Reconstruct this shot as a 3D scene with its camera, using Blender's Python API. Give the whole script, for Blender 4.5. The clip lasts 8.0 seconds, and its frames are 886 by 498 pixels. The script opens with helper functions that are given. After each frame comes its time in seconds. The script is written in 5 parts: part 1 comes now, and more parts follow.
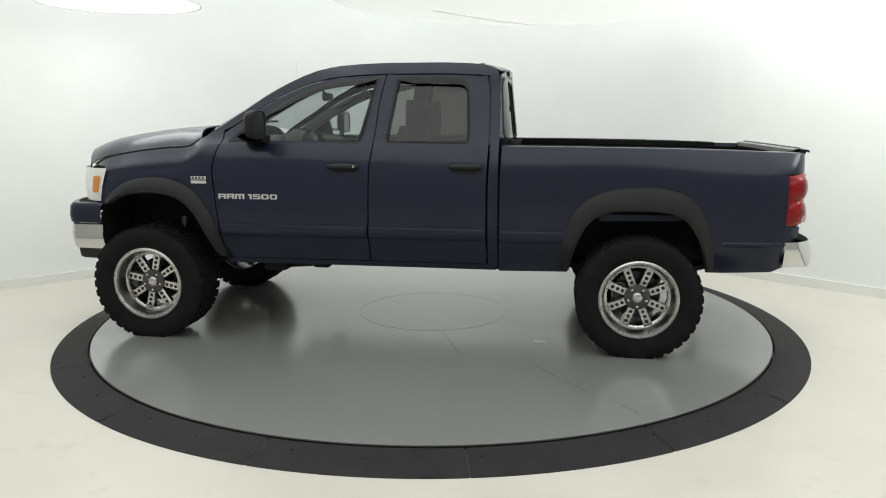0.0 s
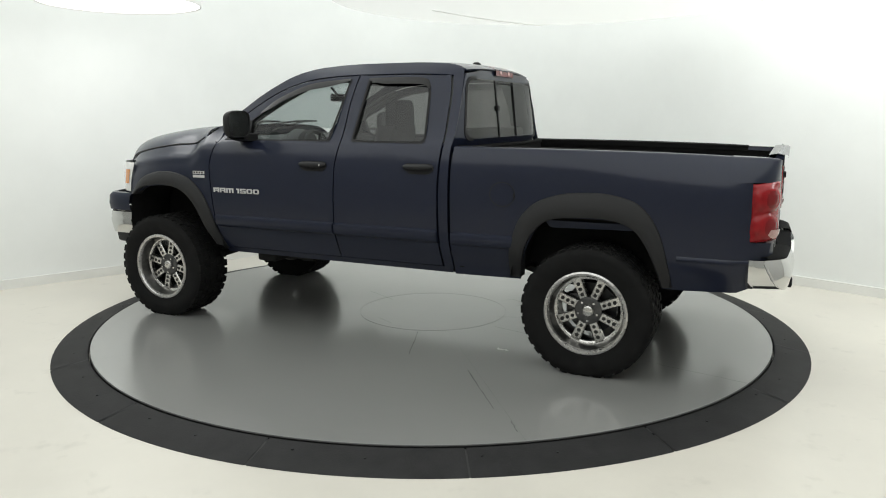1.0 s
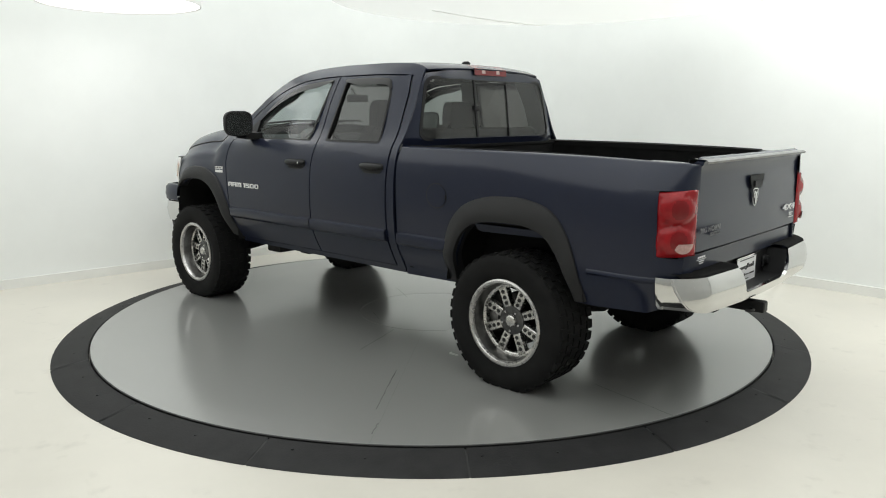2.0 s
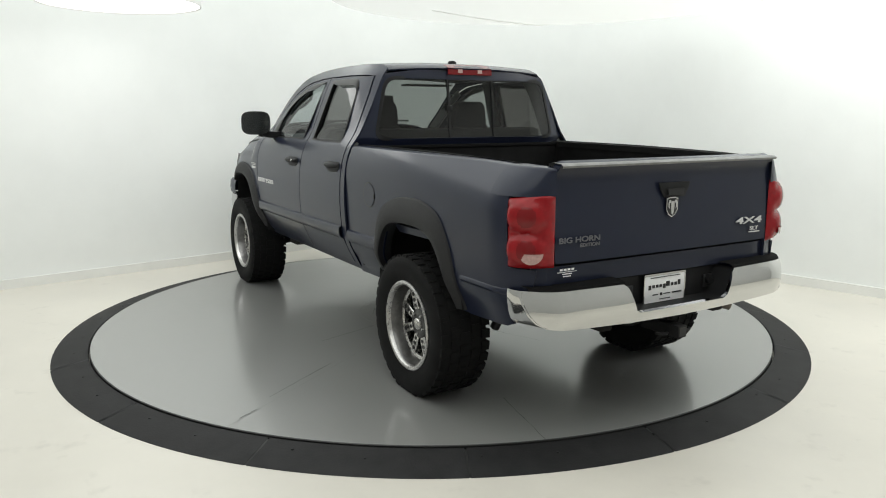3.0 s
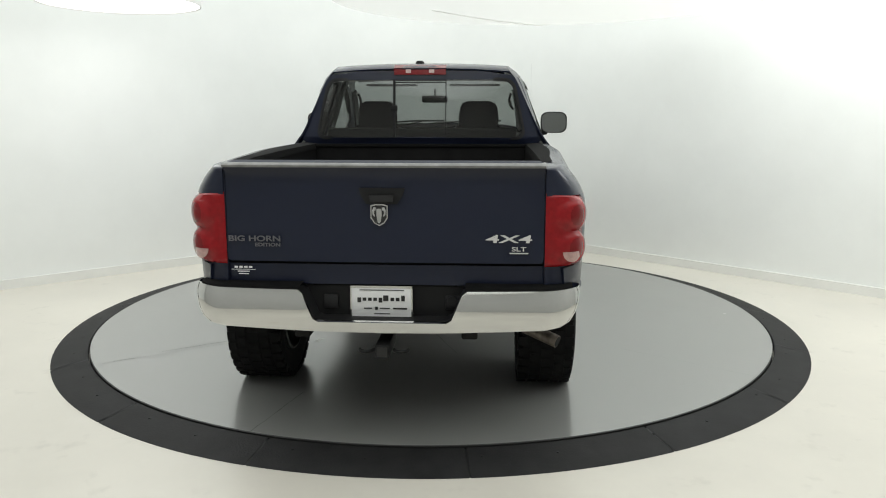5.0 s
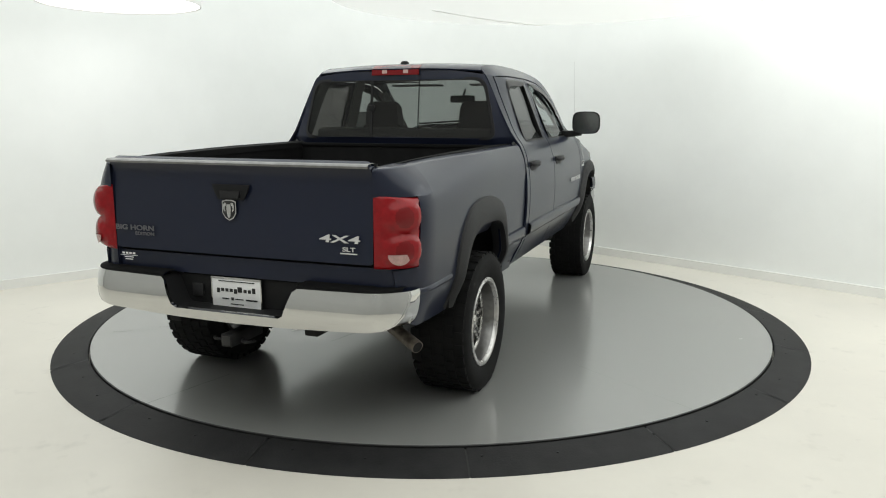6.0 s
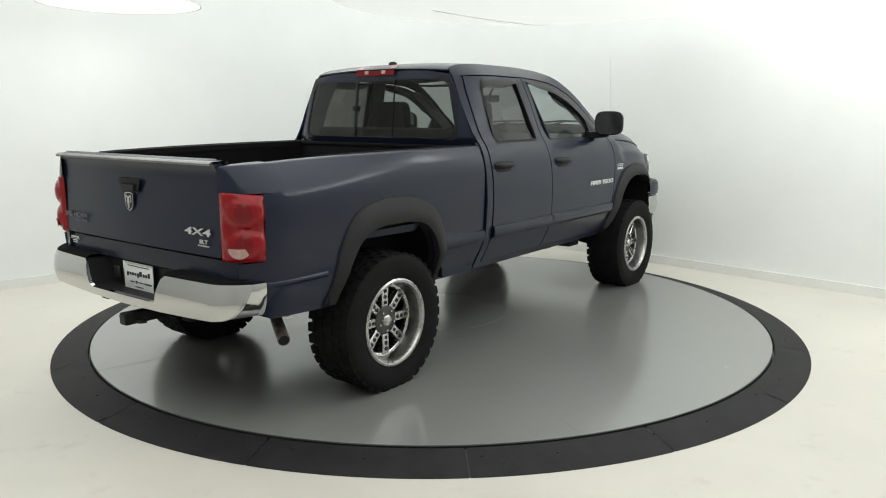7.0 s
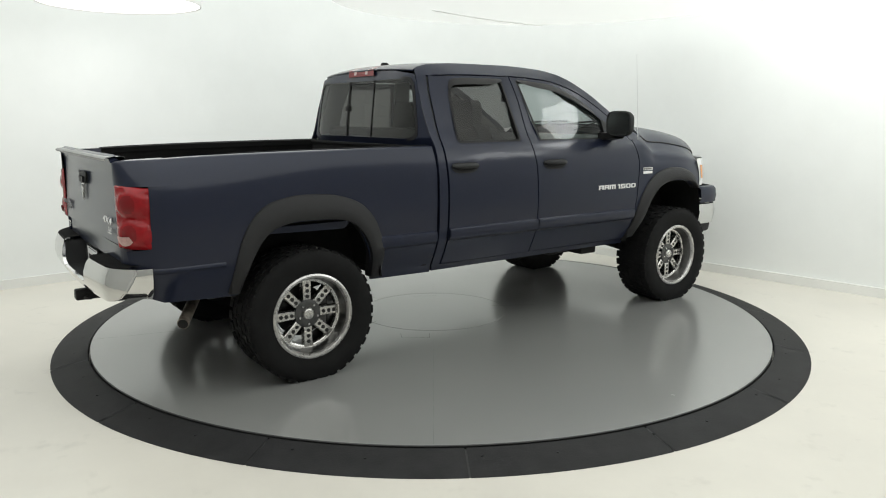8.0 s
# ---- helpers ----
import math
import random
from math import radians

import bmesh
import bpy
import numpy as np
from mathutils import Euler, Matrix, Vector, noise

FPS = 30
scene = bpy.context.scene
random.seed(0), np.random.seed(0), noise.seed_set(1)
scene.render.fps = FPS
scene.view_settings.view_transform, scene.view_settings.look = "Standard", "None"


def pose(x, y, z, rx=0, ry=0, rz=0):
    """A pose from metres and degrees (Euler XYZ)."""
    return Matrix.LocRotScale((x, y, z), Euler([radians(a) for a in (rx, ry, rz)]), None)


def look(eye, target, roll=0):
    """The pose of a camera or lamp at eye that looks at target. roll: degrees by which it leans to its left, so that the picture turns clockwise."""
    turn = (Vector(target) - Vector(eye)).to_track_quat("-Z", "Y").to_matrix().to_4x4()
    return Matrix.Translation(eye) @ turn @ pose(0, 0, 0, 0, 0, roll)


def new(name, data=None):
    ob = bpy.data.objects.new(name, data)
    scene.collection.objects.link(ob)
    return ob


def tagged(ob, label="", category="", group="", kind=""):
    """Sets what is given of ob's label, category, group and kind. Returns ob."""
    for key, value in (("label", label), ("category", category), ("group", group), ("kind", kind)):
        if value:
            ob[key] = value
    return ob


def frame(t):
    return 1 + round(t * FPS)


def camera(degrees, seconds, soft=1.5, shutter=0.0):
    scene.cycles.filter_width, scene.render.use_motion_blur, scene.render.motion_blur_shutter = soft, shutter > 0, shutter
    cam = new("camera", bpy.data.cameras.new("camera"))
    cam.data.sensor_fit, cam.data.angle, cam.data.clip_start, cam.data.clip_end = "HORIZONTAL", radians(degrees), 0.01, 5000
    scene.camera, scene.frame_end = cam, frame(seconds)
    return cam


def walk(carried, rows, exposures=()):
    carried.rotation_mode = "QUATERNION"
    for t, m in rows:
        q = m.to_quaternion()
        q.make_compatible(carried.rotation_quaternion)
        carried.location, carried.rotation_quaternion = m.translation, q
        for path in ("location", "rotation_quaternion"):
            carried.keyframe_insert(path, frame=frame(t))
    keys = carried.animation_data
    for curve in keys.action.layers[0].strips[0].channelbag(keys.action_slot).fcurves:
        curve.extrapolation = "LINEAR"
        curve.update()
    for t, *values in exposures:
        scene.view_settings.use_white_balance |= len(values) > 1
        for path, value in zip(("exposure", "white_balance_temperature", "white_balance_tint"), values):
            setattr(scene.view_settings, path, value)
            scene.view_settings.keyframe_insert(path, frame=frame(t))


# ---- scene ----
# The studio: camera stands still, turntable and truck turn.
EYE = (0.0, -6.205, 1.634)
cam = camera(61.5, 8.0, soft=1.05)
CAM_POSE = pose(*EYE, 90 - 10.141, 0, -0.777)
walk(cam, [(0.0, CAM_POSE), (8.0, CAM_POSE)])

# ---- light ----
world = bpy.data.worlds.new("world")
scene.world = world
world.use_nodes = True
world.node_tree.nodes["Background"].inputs[0].default_value = (0.9, 0.95, 1.0, 1)
world.node_tree.nodes["Background"].inputs[1].default_value = 0.05
scene.view_settings.exposure = 0.0

LIGHT_COLOUR = (0.965, 1.0, 1.0)
# round ceiling lights: x, y, z, radius, watts
# the second one is out of view, added to brighten the right wall
LIGHTS = [(-2.75, 0.67, 2.60, 0.68, 10), (4.6, -1.6, 3.0, 0.68, 28)]


def area_lamp(x, y, z, turn, size, watts, shape):
    data = bpy.data.lights.new("overhead_lamp_or_fill", "AREA")
    data.shape, data.size, data.energy, data.color = shape, size, watts, LIGHT_COLOUR
    ob = new("overhead_lamp_or_fill", data)
    ob.matrix_basis = pose(x, y, z, 0, 0, turn)


for x, y, z, r, watts in LIGHTS:
    area_lamp(x, y, z - 0.012, 0, 2 * r - 0.06, watts, "DISK")
# unseen fill lamp, added to brighten the back corner of the wall
FILL_POSE = look((3.7, -0.3, 3.12), (1.3, 3.3, 2.0))
data = bpy.data.lights.new("added_corner_fill_light", "AREA")
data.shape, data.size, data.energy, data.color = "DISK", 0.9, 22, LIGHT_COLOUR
new("added_corner_fill_light", data).matrix_basis = FILL_POSE
# broad fill lamp under the unseen ceiling, added for even light
area_lamp(-0.146, -1.25, 3.36, 40.2, 8.5, 203, "SQUARE")


# ---- materials ----
def mat(name, color, rough=0.5, metal=0.0, coat=0.0, var=0.0, scale=6.0, bump=0.0, bscale=60.0, spec=0.5, rvar=0.0, emit=0.0, coat_rough=0.03):
    m = bpy.data.materials.new(name)
    m.use_nodes = True
    nt = m.node_tree
    b = nt.nodes["Principled BSDF"]
    b.inputs["Base Color"].default_value = (*color, 1)
    b.inputs["Roughness"].default_value = rough
    b.inputs["Metallic"].default_value = metal
    b.inputs["Coat Weight"].default_value = coat
    b.inputs["Coat Roughness"].default_value = coat_rough
    b.inputs["Specular IOR Level"].default_value = spec
    if emit:
        b.inputs["Emission Color"].default_value = (*color, 1)
        b.inputs["Emission Strength"].default_value = emit
    tc = nt.nodes.new("ShaderNodeTexCoord")
    if var or rvar:
        n = nt.nodes.new("ShaderNodeTexNoise")
        n.inputs["Scale"].default_value = scale
        n.inputs["Detail"].default_value = 7
        n.inputs["Roughness"].default_value = 0.62
        nt.links.new(tc.outputs["Object"], n.inputs["Vector"])
        if var:
            r = nt.nodes.new("ShaderNodeMapRange")
            r.inputs["From Min"].default_value, r.inputs["From Max"].default_value = 0.3, 0.7
            r.inputs["To Min"].default_value, r.inputs["To Max"].default_value = 1 - var, 1 + var
            nt.links.new(n.outputs[0], r.inputs[0])
            x = nt.nodes.new("ShaderNodeVectorMath")
            x.operation = "SCALE"
            x.inputs[0].default_value = color
            nt.links.new(r.outputs[0], x.inputs["Scale"])
            nt.links.new(x.outputs[0], b.inputs["Base Color"])
        if rvar:
            r2 = nt.nodes.new("ShaderNodeMapRange")
            r2.inputs["From Min"].default_value, r2.inputs["From Max"].default_value = 0.3, 0.7
            r2.inputs["To Min"].default_value, r2.inputs["To Max"].default_value = max(0.02, rough - rvar), rough + rvar
            nt.links.new(n.outputs[0], r2.inputs[0])
            nt.links.new(r2.outputs[0], b.inputs["Roughness"])
    if bump:
        n2 = nt.nodes.new("ShaderNodeTexNoise")
        n2.inputs["Scale"].default_value = bscale
        n2.inputs["Detail"].default_value = 5
        nt.links.new(tc.outputs["Object"], n2.inputs["Vector"])
        bp = nt.nodes.new("ShaderNodeBump")
        bp.inputs["Strength"].default_value = bump
        bp.inputs["Distance"].default_value = 0.004
        nt.links.new(n2.outputs[0], bp.inputs["Height"])
        nt.links.new(bp.outputs[0], b.inputs["Normal"])
    return m


def glass_mat(name, tint, rough=0.02, gloss=0.03):
    m = bpy.data.materials.new(name)
    m.use_nodes = True
    nt = m.node_tree
    nt.nodes.clear()
    out = nt.nodes.new("ShaderNodeOutputMaterial")
    mix = nt.nodes.new("ShaderNodeMixShader")
    tr = nt.nodes.new("ShaderNodeBsdfTransparent")
    tr.inputs[0].default_value = (*tint, 1)
    gl = nt.nodes.new("ShaderNodeBsdfGlossy")
    gl.inputs["Roughness"].default_value = rough
    lw = nt.nodes.new("ShaderNodeLayerWeight")
    lw.inputs[0].default_value = 0.5
    pw = nt.nodes.new("ShaderNodeMath")
    pw.operation = "POWER"
    pw.inputs[1].default_value = 5.0
    nt.links.new(lw.outputs["Facing"], pw.inputs[0])
    ad = nt.nodes.new("ShaderNodeMath")
    ad.operation = "MULTIPLY_ADD"
    ad.inputs[1].default_value, ad.inputs[2].default_value = 0.75, gloss
    nt.links.new(pw.outputs[0], ad.inputs[0])
    nt.links.new(ad.outputs[0], mix.inputs[0])
    nt.links.new(tr.outputs[0], mix.inputs[1])
    nt.links.new(gl.outputs[0], mix.inputs[2])
    nt.links.new(mix.outputs[0], out.inputs[0])
    return m


PAINT = mat("blue_paint", (0.0110, 0.0142, 0.0290), 0.4, 0.0, coat=0.74, var=0.15, scale=900, rvar=0.05, spec=0.08, coat_rough=0.18)
PAINT.node_tree.nodes["Principled BSDF"].inputs["Coat IOR"].default_value = 1.39
CAPM = mat("worn_cap_plastic", (0.16, 0.16, 0.155), 0.4, var=0.3, scale=14)
MIRRORM = mat("mirror_glass", (0.22, 0.23, 0.23), 0.16, 1.0)
TRIM = mat("grey_trim_plastic", (0.011, 0.011, 0.012), 0.6, spec=0.4, bump=0.25, bscale=500)
BLACK = mat("black_plastic", (0.010, 0.010, 0.0105), 0.55, spec=0.22, bump=0.1, bscale=300)
DARK = mat("dark_underbody", (0.014, 0.014, 0.0135), 0.8, spec=0.2, var=0.3, scale=9)
RUBBER = mat("tyre_rubber", (0.009, 0.009, 0.009), 0.85, spec=0.16, var=0.25, scale=12, bump=0.2, bscale=220)
CHROME = mat("chrome", (0.62, 0.62, 0.61), 0.09, 1.0, rvar=0.03, scale=14)
STEEL = mat("worn_alloy", (0.60, 0.59, 0.57), 0.28, 1.0, var=0.15, scale=60, rvar=0.06)
BARREL = mat("dull_barrel_metal", (0.19, 0.187, 0.183), 0.32, 1.0, var=0.2, scale=30)
LIPM = mat("polished_lip", (0.50, 0.49, 0.48), 0.30, 1.0, var=0.18, scale=45, rvar=0.06)
GREYMETAL = mat("grey_hub_metal", (0.10, 0.10, 0.10), 0.38, 0.9, var=0.2, scale=40)
RED = mat("red_lens", (0.24, 0.006, 0.009), 0.25, coat=0.22, spec=0.2, var=0.15, scale=30)
REDDARK = mat("red_lens_deep", (0.16, 0.003, 0.005), 0.2, coat=0.3, spec=0.25)
AMBER = mat("amber_lens", (0.62, 0.22, 0.03), 0.15, coat=1.0)
CLEAR = mat("clear_lens", (0.72, 0.72, 0.70), 0.12, 0.0, coat=1.0, var=0.1, scale=40)
RAILM = mat("matte_rail_plastic", (0.006, 0.006, 0.006), 0.8, spec=0.07, bump=0.2, bscale=260)
DULLTXT = mat("dull_badge", (0.14, 0.14, 0.15), 0.4, 0.3)
BEDLINER = mat("bed_liner", (0.008, 0.008, 0.008), 0.85, spec=0.06, bump=0.5, bscale=160, var=0.3, scale=8)
CLOTH = mat("seat_cloth", (0.026, 0.026, 0.026), 0.9, bump=0.3, bscale=350, var=0.15, scale=20)
DASH = mat("dash_vinyl", (0.030, 0.031, 0.031), 0.6, bump=0.2, bscale=300)
SILVERTXT = mat("badge_chrome", (0.82, 0.82, 0.82), 0.22, 0.6)
WHITE = mat("white_plate", (0.78, 0.78, 0.78), 0.35, var=0.04, scale=30)
# print black, also used to blacken holes and gaps that are only shade
INK_SHADE = mat("ink_and_shade_black", (0.012, 0.012, 0.012), 0.5)
RUST = mat("dull_exhaust", (0.17, 0.145, 0.12), 0.5, 0.5, var=0.5, scale=25, bump=0.3)
GLASS_FRONT = glass_mat("clear_glass", (0.64, 0.68, 0.68))
GLASS_REAR = glass_mat("tinted_back_glass", (0.36, 0.37, 0.36), 0.03, 0.05)
GLASS_SIDE = glass_mat("tinted_side_glass", (0.20, 0.197, 0.193), 0.03, 0.05)
LENS_PINK = mat("reverse_lens", (0.42, 0.25, 0.23), 0.15, coat=1.0, var=0.2, scale=60)
# grey given to the unseen front wall to darken reflections in the truck
FRONTWALL = mat("reflection_dimming_grey", (0.44, 0.44, 0.43), 0.7, var=0.03, scale=1.5)
AERIAL = mat("aerial_steel", (0.62, 0.62, 0.62), 0.4, 0.2)
SMOKED = mat("smoked_acrylic", (0.008, 0.0078, 0.0078), 0.4, spec=0.3)
PILLARM = mat("grey_pillar_trim", (0.13, 0.135, 0.13), 0.7, spec=0.3, bump=0.1, bscale=300)
WALLM = mat("white_wall_paint", (0.84, 0.855, 0.84), 0.6, var=0.022, scale=1.6, bump=0.04, bscale=25)
# glow added to the unseen ceiling as room fill
CEILM = mat("glow_fill_ceiling", (0.80, 0.82, 0.79), 0.8, emit=0.6)
FABRIC = mat("white_fabric", (0.80, 0.795, 0.785), 0.8, var=0.02, scale=3)
LAMPGLOW = mat("lamp_diffuser", (1.0, 0.985, 0.95), 0.6, emit=1.4)
SHEER = bpy.data.materials.new("sheer_fabric")
SHEER.use_nodes = True
_n = SHEER.node_tree
_n.nodes.clear()
_o, _m, _d, _t = (_n.nodes.new(k) for k in ("ShaderNodeOutputMaterial", "ShaderNodeMixShader", "ShaderNodeBsdfDiffuse", "ShaderNodeBsdfTranslucent"))
_d.inputs[0].default_value = _t.inputs[0].default_value = (0.86, 0.855, 0.835, 1)
_m.inputs[0].default_value = 0.47
_n.links.new(_d.outputs[0], _m.inputs[1])
_n.links.new(_t.outputs[0], _m.inputs[2])
_x, _c = _n.nodes.new("ShaderNodeMixShader"), _n.nodes.new("ShaderNodeBsdfTransparent")
_x.inputs[0].default_value = 0.3
_n.links.new(_m.outputs[0], _x.inputs[1])
_n.links.new(_c.outputs[0], _x.inputs[2])
_n.links.new(_x.outputs[0], _o.inputs[0])
BASEM = mat("white_baseboard", (0.80, 0.80, 0.77), 0.45, var=0.03, scale=5)


def floor_mat(name, color, rough, stain, spots, scale, coat=0.0):
    m = mat(name, color, rough, coat=coat, var=stain, scale=scale, rvar=0.06, bump=0.03, bscale=14)
    nt = m.node_tree
    b = nt.nodes["Principled BSDF"]
    tc = nt.nodes["Texture Coordinate"]
    n = nt.nodes.new("ShaderNodeTexNoise")
    n.inputs["Scale"].default_value = scale * 9
    n.inputs["Detail"].default_value = 9
    nt.links.new(tc.outputs["Object"], n.inputs["Vector"])
    r = nt.nodes.new("ShaderNodeMapRange")
    r.inputs["From Min"].default_value, r.inputs["From Max"].default_value = 0.62, 0.78
    nt.links.new(n.outputs[0], r.inputs[0])
    mx = nt.nodes.new("ShaderNodeMix")
    mx.data_type = "RGBA"
    old = b.inputs["Base Color"].links[0].from_socket
    sc = nt.nodes.new("ShaderNodeMath")
    sc.operation = "MULTIPLY"
    sc.inputs[1].default_value = spots
    nt.links.new(r.outputs[0], sc.inputs[0])
    nt.links.new(sc.outputs[0], mx.inputs["Factor"])
    nt.links.new(old, mx.inputs["A"])
    mx.inputs["B"].default_value = (*[c * 0.75 for c in color], 1)
    nt.links.new(mx.outputs["Result"], b.inputs["Base Color"])
    return m


FLOORM = floor_mat("cream_epoxy_floor", (0.625, 0.597, 0.535), 0.35, 0.07, 0.45, 0.8)
DISCM = mat("grey_painted_disc", (0.220, 0.221, 0.214), 0.32, coat=1.0, var=0.05, scale=0.9, rvar=0.04)
DISCM.node_tree.nodes["Principled BSDF"].inputs["Coat Roughness"].default_value = 0.16
DISCM.node_tree.nodes["Principled BSDF"].inputs["Coat IOR"].default_value = 1.58
RINGM = mat("black_ramp_rubber", (0.012, 0.012, 0.0125), 0.66, spec=0.26, var=0.4, scale=7, bump=0.35, bscale=90)
SEAMM = mat("fine_seam", (0.15, 0.155, 0.15), 0.5, var=0.3, scale=5)
CHIPM = mat("pale_paint_chip", (0.42, 0.42, 0.40), 0.5, var=0.2, scale=30)
LINEM = mat("dark_joint", (0.10, 0.10, 0.10), 0.6, var=0.5, scale=9)


# ---- mesh helpers ----
def finish(name, bm, material, smooth=40):
    me = bpy.data.meshes.new(name)
    bm.to_mesh(me)
    bm.free()
    me.materials.append(material)
    if smooth:
        me.shade_smooth()
        me.set_sharp_from_angle(angle=radians(smooth))
    return me


def part(name, bm, material, parent=None, label="", smooth=40):
    ob = new(name, finish(name, bm, material, smooth))
    ob.parent = parent
    return tagged(ob, label)


def box(bm, x0, x1, y0, y1, z0, z1, bevel=0.0):
    g = bmesh.ops.create_cube(bm, size=1.0)
    vs = g["verts"]
    for v in vs:
        v.co = Vector((x0 + (v.co.x + 0.5) * (x1 - x0), y0 + (v.co.y + 0.5) * (y1 - y0), z0 + (v.co.z + 0.5) * (z1 - z0)))
    if bevel:
        es = list({e for v in vs for e in v.link_edges})
        bmesh.ops.bevel(bm, geom=es, offset=bevel, segments=2, affect="EDGES", profile=0.5)
    return bm


def boxes(*specs, bevel=0.0):
    bm = bmesh.new()
    for s in specs:
        box(bm, *s, bevel=bevel)
    return bm


def lathe(profile, segs, axis="y", centre=(0, 0, 0), sweep=math.tau):
    """profile: (radius, height) pairs turned about an axis."""
    bm = bmesh.new()
    rows = []
    closed = abs(sweep - math.tau) < 1e-6
    count = segs if closed else segs + 1
    for i in range(count):
        a = sweep * i / segs
        row = []
        for r, h in profile:
            c, s = r * math.cos(a), r * math.sin(a)
            p = (c, h, s) if axis == "y" else (c, s, h) if axis == "z" else (h, c, s)
            row.append(bm.verts.new(Vector(p) + Vector(centre)))
        rows.append(row)
    for i in range(segs):
        a, b = rows[i], rows[(i + 1) % count]
        for j in range(len(profile) - 1):
            bm.faces.new((a[j], a[j + 1], b[j + 1], b[j]))
    bmesh.ops.remove_doubles(bm, verts=bm.verts, dist=1e-5)
    bmesh.ops.recalc_face_normals(bm, faces=bm.faces)
    return bm


def tube(points, radius, segs=8, bm=None):
    bm = bm or bmesh.new()
    pts = [Vector(p) for p in points]
    rings = []
    for i, p in enumerate(pts):
        d = (pts[min(i + 1, len(pts) - 1)] - pts[max(i - 1, 0)]).normalized()
        u = d.orthogonal().normalized() if i == 0 else (u - d * u.dot(d)).normalized()
        w = d.cross(u)
        rad = radius[i] if isinstance(radius, (list, tuple)) else radius
        rings.append([bm.verts.new(p + rad * (math.cos(k * math.tau / segs) * u + math.sin(k * math.tau / segs) * w)) for k in range(segs)])
    for a, b in zip(rings, rings[1:]):
        for k in range(segs):
            bm.faces.new((a[k], a[(k + 1) % segs], b[(k + 1) % segs], b[k]))
    bm.faces.new(rings[0][::-1])
    bm.faces.new(rings[-1])
    bmesh.ops.recalc_face_normals(bm, faces=bm.faces)
    return bm


def loft(rows, bm=None, thick=0.0):
    """A grid surface through rows of points."""
    bm = bm or bmesh.new()
    vs = [[bm.verts.new(p) for p in r] for r in rows]
    fs = []
    for a, b in zip(vs, vs[1:]):
        for j in range(len(a) - 1):
            fs.append(bm.faces.new((a[j], a[j + 1], b[j + 1], b[j])))
    bmesh.ops.recalc_face_normals(bm, faces=bm.faces)
    if thick:
        bmesh.ops.solidify(bm, geom=fs, thickness=thick)
        bmesh.ops.recalc_face_normals(bm, faces=bm.faces)
    return bm


def spline(x, pts):
    """Smooth monotone curve through (x, value) pairs."""
    xs = [p[0] for p in pts]
    ys = [p[1] for p in pts]
    if x <= xs[0]:
        return ys[0]
    if x >= xs[-1]:
        return ys[-1]
    i = max(k for k in range(len(xs) - 1) if xs[k] <= x)
    d = [(ys[k + 1] - ys[k]) / (xs[k + 1] - xs[k]) for k in range(len(xs) - 1)]

    def slope(k):
        if k == 0 or k == len(xs) - 1:
            return d[0] if k == 0 else d[-1]
        return 0.0 if d[k - 1] * d[k] <= 0 else 2 * d[k - 1] * d[k] / (d[k - 1] + d[k])
    h = xs[i + 1] - xs[i]
    t = (x - xs[i]) / h
    return (2 * t**3 - 3 * t**2 + 1) * ys[i] + (t**3 - 2 * t**2 + t) * h * slope(i) + (3 * t**2 - 2 * t**3) * ys[i + 1] + (t**3 - t**2) * h * slope(i + 1)


def rounded(poly, r, n=4):
    """Rounds the corners of a 2D polygon."""
    out = []
    k = len(poly)
    for i in range(k):
        p, a, b = Vector(poly[i]), Vector(poly[i - 1]), Vector(poly[(i + 1) % k])
        ra = min(r, (a - p).length * 0.45, (b - p).length * 0.45)
        s, e = p + (a - p).normalized() * ra, p + (b - p).normalized() * ra
        for j in range(n + 1):
            t = j / n
            out.append(tuple((1 - t) ** 2 * s + 2 * t * (1 - t) * p + t * t * e))
    return out


def inside(poly, x, y):
    hit = False
    for i in range(len(poly)):
        (x0, y0), (x1, y1) = poly[i - 1], poly[i]
        if (y0 > y) != (y1 > y) and x < (x1 - x0) * (y - y0) / (y1 - y0) + x0:
            hit = not hit
    return hit


